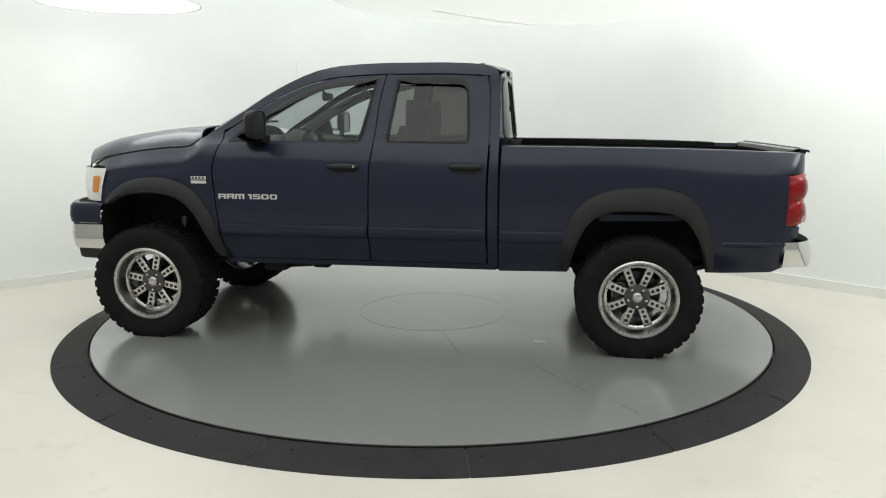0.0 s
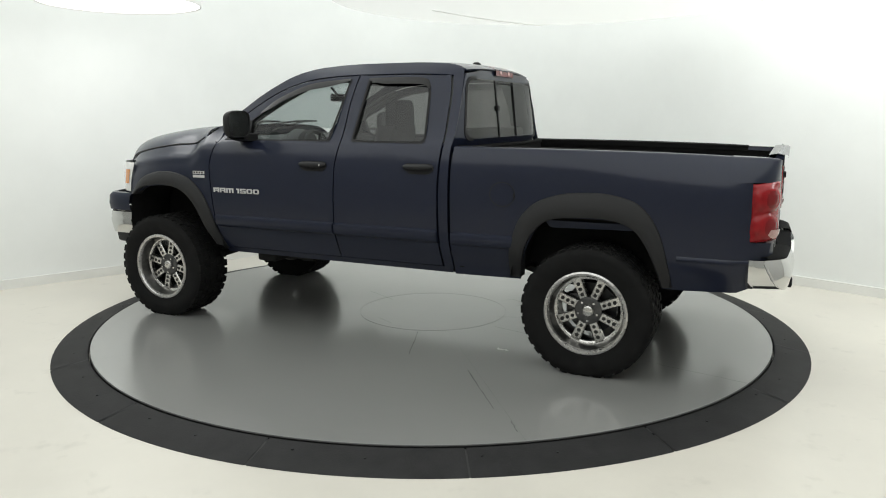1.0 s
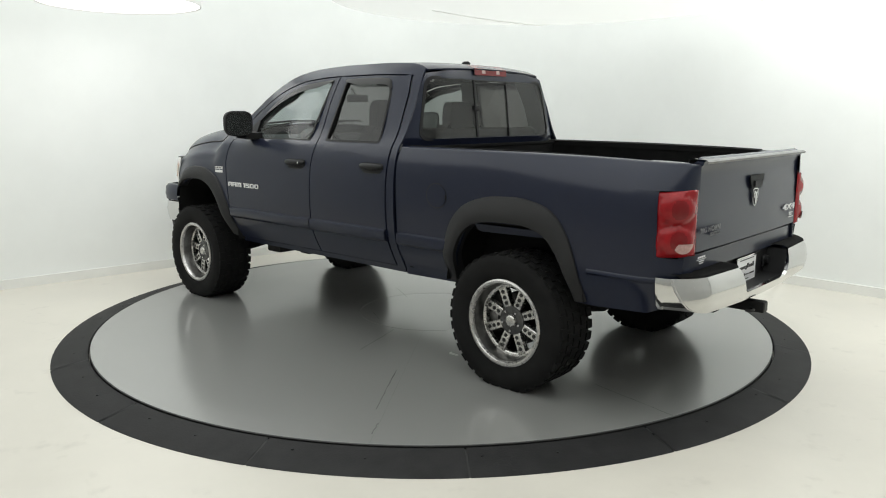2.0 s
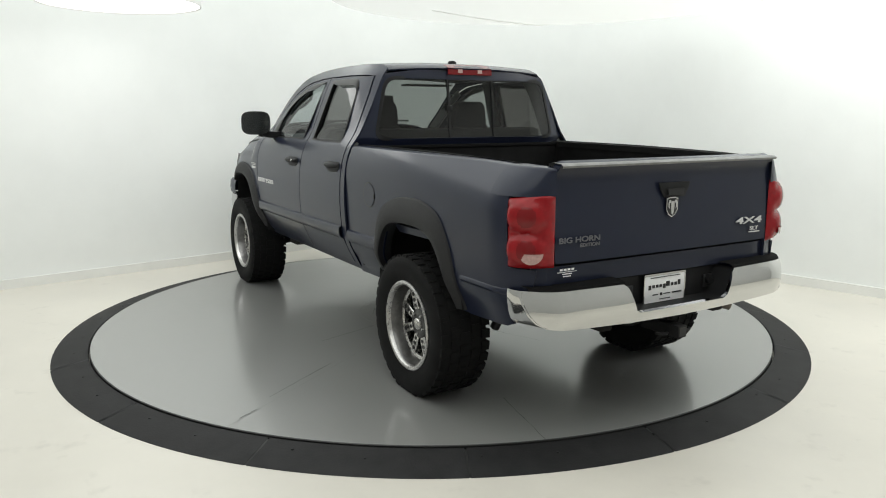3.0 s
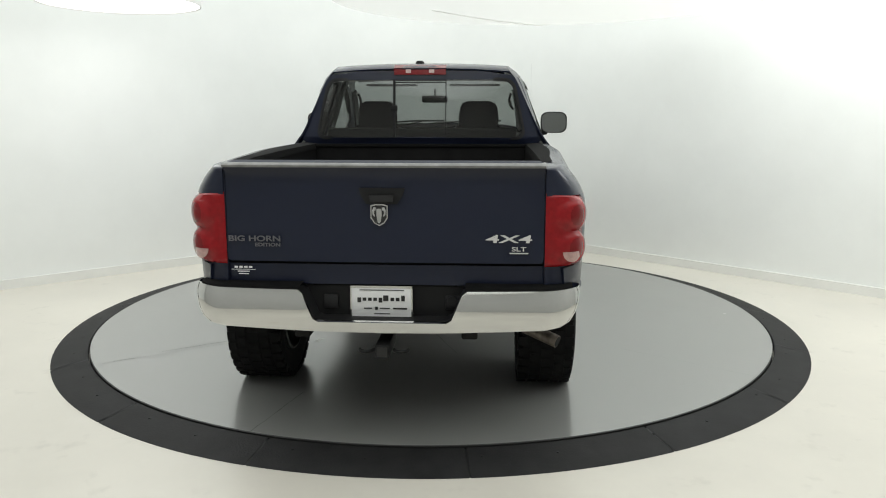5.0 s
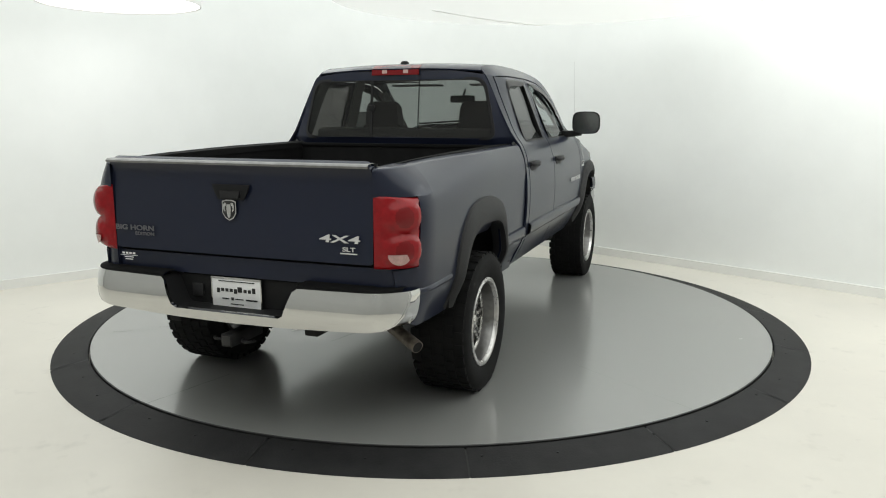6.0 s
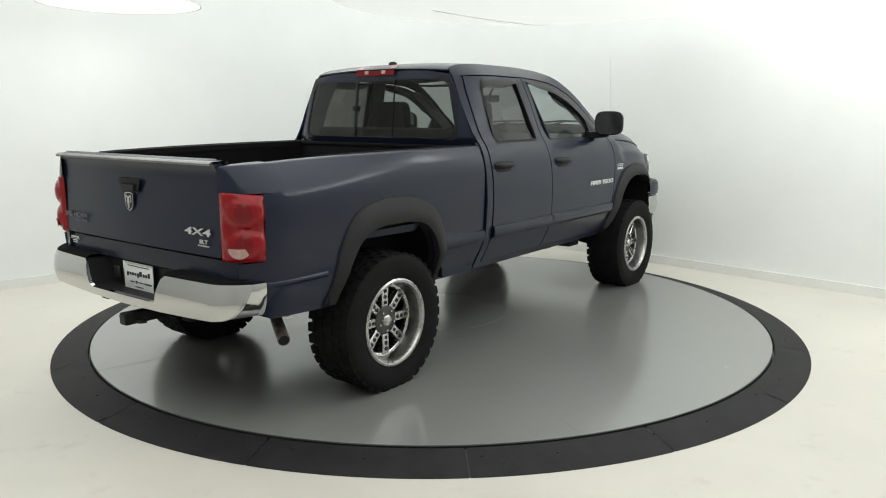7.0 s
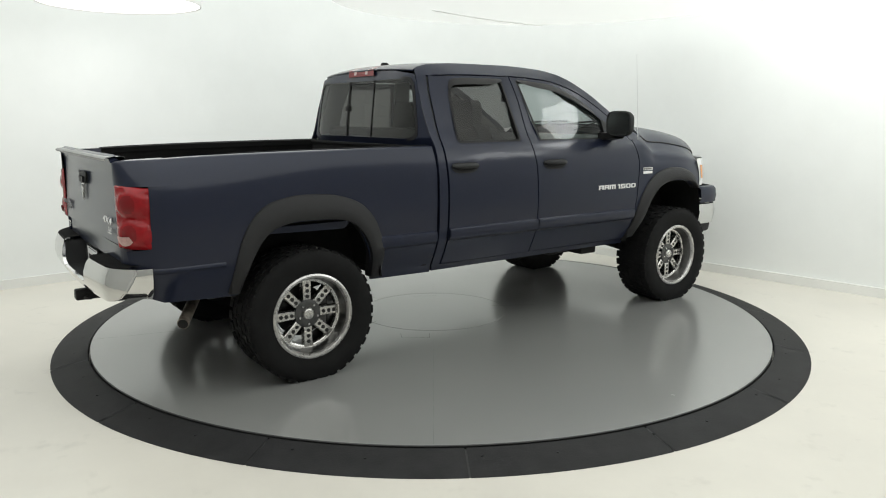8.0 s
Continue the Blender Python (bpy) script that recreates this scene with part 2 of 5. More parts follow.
def panel(poly, place, step=0.06, thick=0.012, holes=(), inward=(0, -1, 0)):
    """A sheet cut from a 2D outline (with convex holes), finely divided, bent by place(u, v) -> point, then thickened."""
    bm = bmesh.new()
    bm.faces.new([bm.verts.new((u, v, 0)) for u, v in poly])

    def cut(p, n):
        bmesh.ops.bisect_plane(bm, geom=bm.verts[:] + bm.edges[:] + bm.faces[:], dist=1e-5, plane_co=(*p, 0), plane_no=(*n, 0))
    us, vs = [p[0] for p in poly], [p[1] for p in poly]
    for lo, hi, n in ((min(us), max(us), (1, 0)), (min(vs), max(vs), (0, 1))):
        k = max(1, round((hi - lo) / step))
        for i in range(1, k):
            q = lo + (hi - lo) * i / k
            cut((q, 0) if n[0] else (0, q), n)
    for hole in holes:
        for i in range(len(hole)):
            a, b = Vector(hole[i - 1]), Vector(hole[i])
            if (b - a).length > 1e-4:
                d = (b - a).normalized()
                cut(tuple(a), (d.y, -d.x))
        gone = [f for f in bm.faces if inside(hole, *f.calc_center_median()[:2])]
        bmesh.ops.delete(bm, geom=gone, context="FACES")
    bmesh.ops.remove_doubles(bm, verts=bm.verts, dist=0.0015)
    big = [f for f in bm.faces if len(f.verts) > 4]
    bmesh.ops.triangulate(bm, faces=big)
    for v in bm.verts:
        v.co = Vector(place(v.co.x, v.co.y))
    bmesh.ops.recalc_face_normals(bm, faces=bm.faces)
    bm.normal_update()
    total = Vector()
    for f in bm.faces:
        total += f.normal * f.calc_area()
    if total.dot(Vector(inward)) > 0:
        bmesh.ops.reverse_faces(bm, faces=bm.faces)
    if thick:
        bm.normal_update()
        shell = [(v, v.normal.copy()) for v in bm.verts]
        rim = [e for e in bm.edges if e.is_boundary]
        back = {v: bm.verts.new(v.co - n * thick) for v, n in shell}
        for f in list(bm.faces):
            bm.faces.new([back[v] for v in reversed(f.verts)])
        for e in rim:
            a, b = e.verts
            if e.link_faces:
                lp = [l for l in e.link_faces[0].loops if l.edge == e][0]
                a, b = lp.vert, lp.link_loop_next.vert
            bm.faces.new((b, a, back[a], back[b]))
    return bm


# ---- room ----
def structure(ob, label, category):
    return tagged(ob, label, category, kind="structure")


FLOOR_Z = -0.06
CORNER = Vector((0.22, 4.84))
DL, DR = Vector((-0.7633, -0.6461)), Vector((0.686, -0.7276))


def wall_strip(pts, z0, z1, thick, rows=1):
    """An upright wall of given thickness along plan points (outward to the left of travel)."""
    bm = bmesh.new()
    ps = [Vector(p) for p in pts]
    cols = []
    for i, p in enumerate(ps):
        d = (ps[min(i + 1, len(ps) - 1)] - ps[max(i - 1, 0)]).normalized()
        n = Vector((-d.y, d.x)) * thick
        cols.append([bm.verts.new((q.x, q.y, z)) for q, z in ((p, z0), (p, z1), (p + n, z1), (p + n, z0))])
    for a, b in zip(cols, cols[1:]):
        for k in range(4):
            bm.faces.new((a[k], a[(k + 1) % 4], b[(k + 1) % 4], b[k]))
    bm.faces.new(cols[0])
    bm.faces.new(cols[-1][::-1])
    bmesh.ops.recalc_face_normals(bm, faces=bm.faces)
    return bm


RAD = 1.3
A0, B0 = CORNER + DL * RAD, CORNER + DR * RAD
BACK = [CORNER + DL * 9.5]
for k in range(15):
    t = k / 14
    BACK.append((1 - t) ** 2 * A0 + 2 * t * (1 - t) * CORNER + t * t * B0)
BACK.append(CORNER + DR * 9.5)
FAR = CORNER + (DR + DL) * 9.5
FA, FB_ = FAR - DL * 2.6, FAR - DR * 2.6
FRONT = [CORNER + DR * 9.5] + [(1 - k / 16) ** 2 * FA + 2 * (k / 16) * (1 - k / 16) * FAR + (k / 16) ** 2 * FB_ for k in range(17)] + [CORNER + DL * 9.5]
structure(part("wall_back", wall_strip(BACK, FLOOR_Z, 3.4, 0.15), WALLM, smooth=30), "white painted studio wall with rounded corner", "wall")
# unseen front wall, its grey keeps the truck's reflections dim
structure(part("wall_front", wall_strip(FRONT, FLOOR_Z, 3.4, 0.15), FRONTWALL, smooth=30), "unseen studio wall behind the camera, greyed to dim reflections", "wall")


def inset(pts, d):
    out = []
    for i, p in enumerate(pts):
        t = (pts[min(i + 1, len(pts) - 1)] - pts[max(i - 1, 0)]).normalized()
        out.append(p + Vector((t.y, -t.x)) * d)
    return out


structure(part("baseboard", wall_strip(inset(BACK, 0.022), FLOOR_Z, FLOOR_Z + 0.095, 0.021), BASEM, smooth=30), "low white baseboard along the wall", "baseboard")
bm = bmesh.new()
quad = [CORNER, CORNER + DL * 9.6, CORNER + (DL + DR) * 9.6, CORNER + DR * 9.6]
bm.faces.new([bm.verts.new((q.x, q.y, FLOOR_Z)) for q in quad])
bmesh.ops.recalc_face_normals(bm, faces=bm.faces)
structure(part("floor", bm, FLOORM, smooth=0), "cream painted concrete floor with faint stains", "floor")
bm = bmesh.new()
lo = [bm.verts.new((q.x, q.y, 3.4)) for q in quad]
hi = [bm.verts.new((q.x, q.y, 3.5)) for q in quad]
bm.faces.new(lo)
bm.faces.new(hi[::-1])
for k in range(4):
    bm.faces.new((lo[k], lo[(k + 1) % 4], hi[(k + 1) % 4], hi[k]))
bmesh.ops.recalc_face_normals(bm, faces=bm.faces)
structure(part("ceiling", bm, CEILM, smooth=0), "unseen white ceiling, given an added glow to light the room", "ceiling")


# ---- lamps and canopy under the ceiling ----
def round_lamp(x, y, z, r, watts):
    root = new("ceiling_light")
    root.matrix_basis = pose(x, y, z)
    part("housing", lathe([(0.0, 0.10), (r * 0.9, 0.10), (r, 0.06), (r + 0.002, 0.0), (r - 0.008, 0.0), (r - 0.008, 0.02)], 48, "z"), FABRIC, root)
    part("diffuser", lathe([(0.0, 0.0), (r * 0.5, 0.001), (r - 0.009, 0.008)], 48, "z"), LAMPGLOW, root, "glowing white diffuser")
    part("stem", tube([(0, 0, 0.1), (0, 0, 3.4 - z)], 0.02), FABRIC, root)
    tagged(root, "round white ceiling light with glowing diffuser", "ceiling light", "round ceiling lights")


for spec in LIGHTS:
    round_lamp(*spec)

# housing for the added, unseen corner fill lamp
corner_fill = new("added_corner_fill")
corner_fill.matrix_basis = FILL_POSE @ pose(0, 0, 0.012)
part("housing", lathe([(0.0, 0.10), (0.44, 0.10), (0.48, 0.06), (0.485, 0.0), (0.455, 0.0), (0.455, 0.02)], 40, "z"), FABRIC, corner_fill)
part("diffuser", lathe([(0.0, 0.0), (0.25, 0.001), (0.454, 0.012)], 40, "z"), LAMPGLOW, corner_fill, "glowing white diffuser")
tagged(corner_fill, "unseen round light added to brighten the back corner", "studio light")

canopy = new("ceiling_canopy")
canopy.matrix_basis = pose(1.0, 0.4, 2.6)
part("fabric", lathe([(0.0, 0.0), (0.8, 0.0), (1.5, 0.0), (1.8, 0.006), (1.88, 0.02), (1.9, 0.045)], 80, "z"), SHEER, canopy)
part("seam", tube([(-1.0 + 1.2 * k / 12, 0.6 + 1.2 * k / 12 + 0.1 * math.sin(k / 12 * 3.1), -0.001) for k in range(13)], 0.004, 6), BASEM, canopy, "stitched seam in the fabric")
for k in range(4):
    a = k * math.tau / 4 + 0.4
    part("stem", tube([(1.2 * math.cos(a), 1.2 * math.sin(a), 0.08), (1.2 * math.cos(a), 1.2 * math.sin(a), 0.8)], 0.012), FABRIC, canopy)
tagged(canopy, "round white stretched fabric canopy hanging under the ceiling", "canopy")

# ---- turntable ----
R_IN, R_OUT = 2.679, 2.925
turntable = new("turntable")
DISC_Z = -0.008
turntable.location.z = DISC_Z
part("disc", lathe([(0.0, 0.0), (0.618, 0.0), (0.6185, -0.002), (0.6245, -0.002), (0.625, 0.0), (1.6, 0.0), (R_IN - 0.008, 0.0), (R_IN - 0.004, -0.003), (R_IN - 0.004, -0.050)], 160, "z"), DISCM, turntable, smooth=8)
# black band over the lit disc edge paints the shade of the gap
part("gap_shade_band", lathe([(R_IN - 0.0085, 0.0004), (R_IN - 0.003, -0.003), (R_IN - 0.0025, -0.050)], 160, "z"), INK_SHADE, turntable, "black band added over the disc edge as gap shade", smooth=20)
tagged(turntable, "grey painted round vehicle turntable with scuffed surface", "turntable")


def mark(x0, y0, x1, y1, w, material=LINEM, name="scratch"):
    d = Vector((x1 - x0, y1 - y0))
    n = Vector((-d.y, d.x)).normalized() * w / 2
    bm = bmesh.new()
    rnd = random.Random(x0 * 31 + y1)
    top, low = [], []
    for k in range(9):
        q = Vector((x0, y0)) + d * k / 8 + n * rnd.uniform(-0.8, 0.8)
        f = 0.4 + 0.6 * rnd.random()
        top.append((q.x + n.x * f, q.y + n.y * f, 0.0012))
        low.append((q.x - n.x * f, q.y - n.y * f, 0.0012))
    loft([top, low], bm)
    part(name, bm, material, turntable)


ring = new("ramp_ring")
ring.location.z = DISC_Z - 0.004
# black backing added under the segments so their slits read as shaded
part("seam_shade_backing", lathe([(R_IN + 0.004, -0.05), (R_IN + 0.02, -0.008), (R_IN + 0.05, -0.010), (R_OUT - 0.014, -0.0465), (R_OUT - 0.004, -0.0475)], 160, "z"), INK_SHADE, ring)
SEAMS = [-151.9, -130.0, -108.5, -86.6, -65.0, -43.5, -21.3, 0.5, 22.0, 43.5, 65, 86.7, 108.5, 130, 151.5, 173]
for k, a0 in enumerate(SEAMS):
    a1 = SEAMS[(k + 1) % len(SEAMS)]
    span = (a1 - a0) % 360
    bm = lathe([(R_IN + 0.006, -0.056), (R_IN + 0.006, -0.006), (R_IN + 0.012, -0.002), (R_IN + 0.05, -0.0095), (R_OUT - 0.012, -0.0425), (R_OUT, -0.0465), (R_OUT, -0.0475)], 14, "z", sweep=radians(span - 0.2))
    bmesh.ops.rotate(bm, verts=bm.verts, cent=(0, 0, 0), matrix=Matrix.Rotation(radians(a0 + 0.1), 3, "Z"))
    part("ramp_segment", bm, RINGM, ring, smooth=30)
for k, a in enumerate(range(-170, 181, 20)):
    for da, rr in ((5, 0.08), (13, 0.1)):
        q = radians(a + da)
        part("bolt", lathe([(0.0, 0.004), (0.007, 0.004), (0.009, 0.0), (0.009, -0.02)], 10, "z", ((R_IN + rr) * math.cos(q), (R_IN + rr) * math.sin(q), -0.0105 - (rr - 0.05) * 0.19)), BLACK, ring)
tagged(ring, "black rubber ramp ring of bolted segments round the turntable", "ramp")

# ---- pickup truck; x forward from the rear axle, y to its left, z up ----
truck = new("pickup_truck")
tagged(truck, "dark blue lifted crew-cab pickup truck on the turntable", "pickup truck")
OFF = Vector((-1.583, 0.045, 0.0))


def tp(name, bm, material, parent=None, label="", smooth=40):
    """A part of the truck."""
    bmesh.ops.translate(bm, verts=bm.verts, vec=OFF)
    return part(name, bm, material, parent or truck, label, smooth)


PROFILE = [(0.50, 0.850), (0.56, 0.882), (0.68, 0.945), (0.77, 0.984), (0.85, 1.001), (1.05, 1.012), (1.18, 1.008), (1.30, 0.993), (1.38, 0.972), (1.43, 0.950), (1.46, 0.931), (1.52, 0.899), (1.70, 0.835), (1.89, 0.765), (1.94, 0.735), (1.975, 0.695), (2.01, 0.645)]
TOP = [(0.98, 1.950), (1.02, 1.972), (1.12, 1.998), (1.40, 2.012), (1.81, 2.012), (2.14, 1.992), (2.31, 1.954), (2.48, 1.880), (2.68, 1.772), (2.84, 1.668), (2.95, 1.602), (3.12, 1.495)]
SEAM = [(3.09, 1.51), (3.19, 1.455), (3.24, 1.425), (3.30, 1.415), (3.43, 1.408), (3.65, 1.382), (3.89, 1.342), (4.0, 1.312), (4.12, 1.268), (4.2, 1.23)]


def smooth01(t):
    t = min(1.0, max(0.0, t))
    return t * t * (3 - 2 * t)


def ys(x, z):
    """Half width of the body at x, z."""
    y = spline(z, PROFILE)
    up = smooth01((z - 1.40) / 0.1)
    y -= up * 0.07 * max(0.0, (x - 2.3) / 0.8) ** 2
    y -= up * 0.07 * max(0.0, (1.30 - x) / 0.33) ** 2 * max(0.0, (z - 1.40) / 0.5)
    if x > 3.0:
        f = smooth01((x - 3.0) / 0.25)
        t = max(0.0, (z - (spline(x, SEAM) - 0.25)) / 0.25)
        base = 1.005 - 0.03 * max(0, 0.9 - z)
        y = (1 - f) * y + f * (base - 0.135 * t * t)
        crease = (z - (spline(x, SEAM) - 0.105)) / 0.045
        y += f * 0.014 * smooth01(1 - abs(crease))
        y -= 0.05 * max(0.0, (x - 3.55) / 0.35) ** 2 + 0.03 * max(0.0, (x - 3.9) / 0.2) ** 2
    if x < 0.962:
        lower = 0.965 + 0.02 * smooth01((z - 0.56) / 0.3) + 0.012 * smooth01((z - 0.8) / 0.3)
        rear = smooth01((0.3 - x) / 1.2)
        t = max(0.0, (z - (1.24 - 0.06 * rear)) / 0.19)
        y = lower - (0.055 + 0.035 * rear) * t * t
        y -= (0.08 if x > 0.4 else 0.05) * smooth01((0.79 - z) / 0.24)
        c = max(0.0, (-0.80 - x) / 0.27)
        y -= 0.15 * c**2.2
    return y


def side(s, lift=0.0):
    return lambda x, z: (x, s * (ys(x, z) + lift), z)


def dense(pts, n=6):
    """Smooth curve through 2D points."""
    P = [Vector(p) for p in pts]
    out = []
    for i in range(len(P) - 1):
        a, b, c, d = P[max(i - 1, 0)], P[i], P[i + 1], P[min(i + 2, len(P) - 1)]
        for k in range(n):
            t = k / n
            out.append(tuple(0.5 * (2 * b + (c - a) * t + (2 * a - 5 * b + 4 * c - d) * t * t + (3 * b - a - 3 * c + d) * t**3)))
    out.append(tuple(P[-1]))
    return out


G = 0.005
FARCH = [(2.99, 0.60), (3.03, 0.68), (3.09, 0.81), (3.17, 0.95), (3.29, 1.045), (3.47, 1.075), (3.67, 1.065), (3.80, 1.02), (3.90, 0.985)]
RARCH = [(-0.445, 0.585), (-0.41, 0.74), (-0.37, 0.85), (-0.285, 0.955), (-0.15, 0.995), (0.05, 1.0), (0.22, 0.99), (0.33, 0.94), (0.40, 0.82), (0.45, 0.68), (0.48, 0.555)]
FD_FRONT = [(2.985, 0.60), (2.985, 0.68), (3.0, 0.89), (3.015, 1.09), (3.03, 1.25), (3.015, 1.34), (2.99, 1.42)]
FD_REAR = [(1.885, 0.60), (1.88, 0.87), (1.87, 1.27), (1.85, 1.43), (1.825, 1.73), (1.785, 1.925)]
RD_REAR = [(1.045, 0.60), (1.045, 1.16), (1.035, 1.43), (1.045, 1.80), (1.065, 1.915)]
RAIL = [(2.97, 1.525), (2.84, 1.605), (2.68, 1.705), (2.48, 1.81), (2.31, 1.87), (2.14, 1.905), (1.81, 1.925), (1.40, 1.925), (1.12, 1.915)]
FWIN = [(1.95, 1.452), (2.70, 1.448), (2.715, 1.595), (2.66, 1.63), (2.48, 1.752), (2.27, 1.838), (2.11, 1.875), (1.845, 1.895)]
RWIN = rounded([(1.765, 1.452), (1.175, 1.448), (1.19, 1.80), (1.23, 1.885), (1.70, 1.895)], 0.03, 3)


def rail_at(x):
    return spline(x, sorted(RAIL))


def body_sides(s):
    inn = (0, -s, 0)
    # front fender
    top = [(x, spline(x, SEAM) - G) for x in (4.12, 4.05, 3.97, 3.89, 3.77, 3.65, 3.54, 3.43, 3.36, 3.30, 3.26, 3.22, 3.19, 3.14, 3.09)]
    poly = dense(FARCH, 3) + [(4.0, 0.99), (3.935, 1.26)] + top + [(p[0] + G, p[1]) for p in reversed(FD_FRONT)][:-1]
    fender = tp("front_fender", panel(poly, side(s), 0.024, inward=inn), PAINT)
    # doors
    up = [(x, rail_at(x) - G) for x in (2.95, 2.84, 2.76, 2.68, 2.58, 2.48, 2.40, 2.31, 2.22, 2.14, 1.98, 1.81)]
    poly = [(p[0] - G, p[1]) for p in FD_FRONT] + up + [(p[0] + G, p[1]) for p in reversed(FD_REAR)]
    fdoor = tp("front_door", panel(poly, side(s), 0.055, holes=[FWIN], inward=inn), PAINT)
    tp("door_glass", panel(FWIN, side(s, -0.014), 0.1, 0.0, inward=inn), GLASS_FRONT, fdoor, "clear side window glass")
    poly = [(p[0] - G, p[1]) for p in FD_REAR] + [(x, rail_at(x) - G) for x in (1.70, 1.60, 1.50, 1.40, 1.30, 1.20, 1.12)] + [(p[0] + G, p[1]) for p in reversed(RD_REAR)]
    rdoor = tp("rear_door", panel(poly, side(s), 0.055, holes=[RWIN], inward=inn), PAINT)
    tp("door_glass", panel(RWIN, side(s, -0.014), 0.1, 0.0, inward=inn), GLASS_SIDE, rdoor, "dark tinted side window glass")
    # black frames round the glass
    for hole, door in ((FWIN, fdoor), (RWIN, rdoor)):
        c = Vector((sum(p[0] for p in hole) / len(hole), sum(p[1] for p in hole) / len(hole)))
        outer = [tuple(c + (Vector(p) - c) * 1.0 + (Vector(p) - c).normalized() * 0.004) for p in hole]
        inner = [tuple(Vector(p) - (Vector(p) - c).normalized() * 0.016) for p in hole]
        rows = []
        for a, b in zip(outer + outer[:1], inner + inner[:1]):
            rows.append([(a[0], s * (ys(*a) + 0.002), a[1]), (b[0], s * (ys(*b) + 0.003), b[1]), (b[0], s * (ys(*b) - 0.018), b[1])])
        tp("window_seal", loft(rows), BLACK, door)
    # smoked deflectors over the windows
    for pts, door in ((dense([(2.62, 1.668), (2.48, 1.762), (2.27, 1.848), (2.11, 1.882), (1.855, 1.902)], 5), fdoor), (dense([(1.70, 1.902), (1.5, 1.905), (1.3, 1.9), (1.225, 1.885), (1.195, 1.835)], 5), rdoor)):
        rows = []
        k = len(pts) - 1
        for i, (x, z) in enumerate(pts):
            w = 0.046 * min(1.0, 0.3 + 4 * i / k, 0.3 + 4 * (k - i) / k)
            rows.append([(x, s * (ys(x, z) + 0.002), z), (x, s * (ys(x, z) + 0.010), z - 0.006), (x, s * (ys(x, z - w) + 0.014), z - w), (x, s * (ys(x, z - w) + 0.010), z - w)])
        tp("wind_deflector", loft(rows), SMOKED, door, "smoked window deflector")
    # roof rail and windscreen pillar
    lo = [(x, rail_at(x) + G) for x in (2.99, 2.92, 2.84, 2.76, 2.68, 2.58, 2.48, 2.40, 2.31, 2.22, 2.14, 1.98, 1.81, 1.60, 1.40, 1.25, 1.12)]
    hi = [(x, spline(x, TOP)) for x in (1.0, 1.06, 1.12, 1.25, 1.40, 1.60, 1.81, 1.98, 2.14, 2.22, 2.31, 2.40, 2.48, 2.58, 2.68, 2.76, 2.84, 2.95, 3.04, 3.12)]
    corner = [(1.06 - G, 1.915), (1.04 - G, 1.80), (1.03 - G, 1.43), (1.04 - G, 1.16), (1.04 - G, 0.58), (0.968, 0.58), (0.968, 1.43), (0.968, 1.7), (0.985, 1.9)]
    tp("cab_side", panel(lo + [(1.075, 1.915)] + corner + hi + [(3.088, 1.492), (3.03, 1.45), (2.998, 1.43), (2.985, 1.44)], side(s), 0.05, inward=inn), PAINT)
    # sill and lower moulding
    tp("rocker_panel", panel([(0.985, 0.55), (2.985, 0.555), (2.985, 0.594), (0.985, 0.594)], side(s, -0.008), 0.1, inward=inn), PAINT)
    for name, x0, x1, door in (("door_moulding", 1.89, 2.975, fdoor), ("door_moulding", 1.05, 1.875, rdoor)):
        rows = []
        for k in range(13):
            x = x0 + (x1 - x0) * k / 12
            rows.append([(x, s * (ys(x, z) + d), z) for z, d in ((0.868, 0.0), (0.860, 0.017), (0.848, 0.023), (0.800, 0.026), (0.785, 0.020), (0.772, 0.0))])
        tp(name, loft(rows), PAINT, door)
    # bed side
    poly = dense(RARCH, 3) + [(0.96, 0.548), (0.955, 1.16), (0.945, 1.424), (0.15, 1.417), (-0.58, 1.402), (-0.80, 1.392), (-0.80, 1.262), (-0.925, 1.262), (-0.93, 0.915), (-1.04, 0.905), (-1.02, 0.76), (-0.94, 0.63), (-0.87, 0.60), (-0.56, 0.585)]
    bed = tp("bed_side", panel(poly, side(s), 0.05, inward=inn), PAINT)
    rows = []
    for k in range(10):
        x = 0.95 - k * 0.05 + 0.0
        rows.append([(x, s * (ys(x, z) + d), z) for z, d in ((0.856, 0.0), (0.848, 0.015), (0.836, 0.020), (0.792, 0.020), (0.778, 0.014), (0.765, 0.0))])
    tp("bed_moulding", loft(rows), PAINT, bed)
    rows = []
    for k in range(9):
        x = -0.53 - k * 0.05
        rows.append([(x, s * (ys(x, z) + d), z) for z, d in ((0.805, 0.0), (0.798, 0.006), (0.785, 0.008), (0.772, 0.0))])
    tp("bed_moulding", loft(rows), PAINT, bed)
    # bed rail cap
    rows, lip = [], []
    for k in range(30):
        x = 0.95 - k * 1.75 / 29
        z = spline(-x, [(-0.95, 1.424), (-0.15, 1.417), (0.58, 1.402), (0.95, 1.384), (1.04, 1.375)])
        y = ys(x, z)
        rows.append([(x, s * (y - 0.062), z + 0.006), (x, s * (y - 0.066), z + 0.014), (x, s * (0.5 * y + 0.385), z + 0.015), (x, s * 0.775, z + 0.008), (x, s * 0.765, z - 0.03)])
        lip.append([(x, s * (y - 0.0005), z - 0.002), (x, s * (y - 0.006), z + 0.004), (x, s * (y - 0.020), z + 0.008), (x, s * (y - 0.068), z + 0.010)])
    tp("rail_top", loft(lip), PAINT, bed)
    tp("rail_cap", loft(rows), RAILM, bed, "black plastic bed rail cap")
    corner = []
    for v in (0.0, 0.15, 0.3, 0.45, 0.6, 0.72, 0.84, 0.93, 1.0):
        z = 1.258 + 0.134 * v
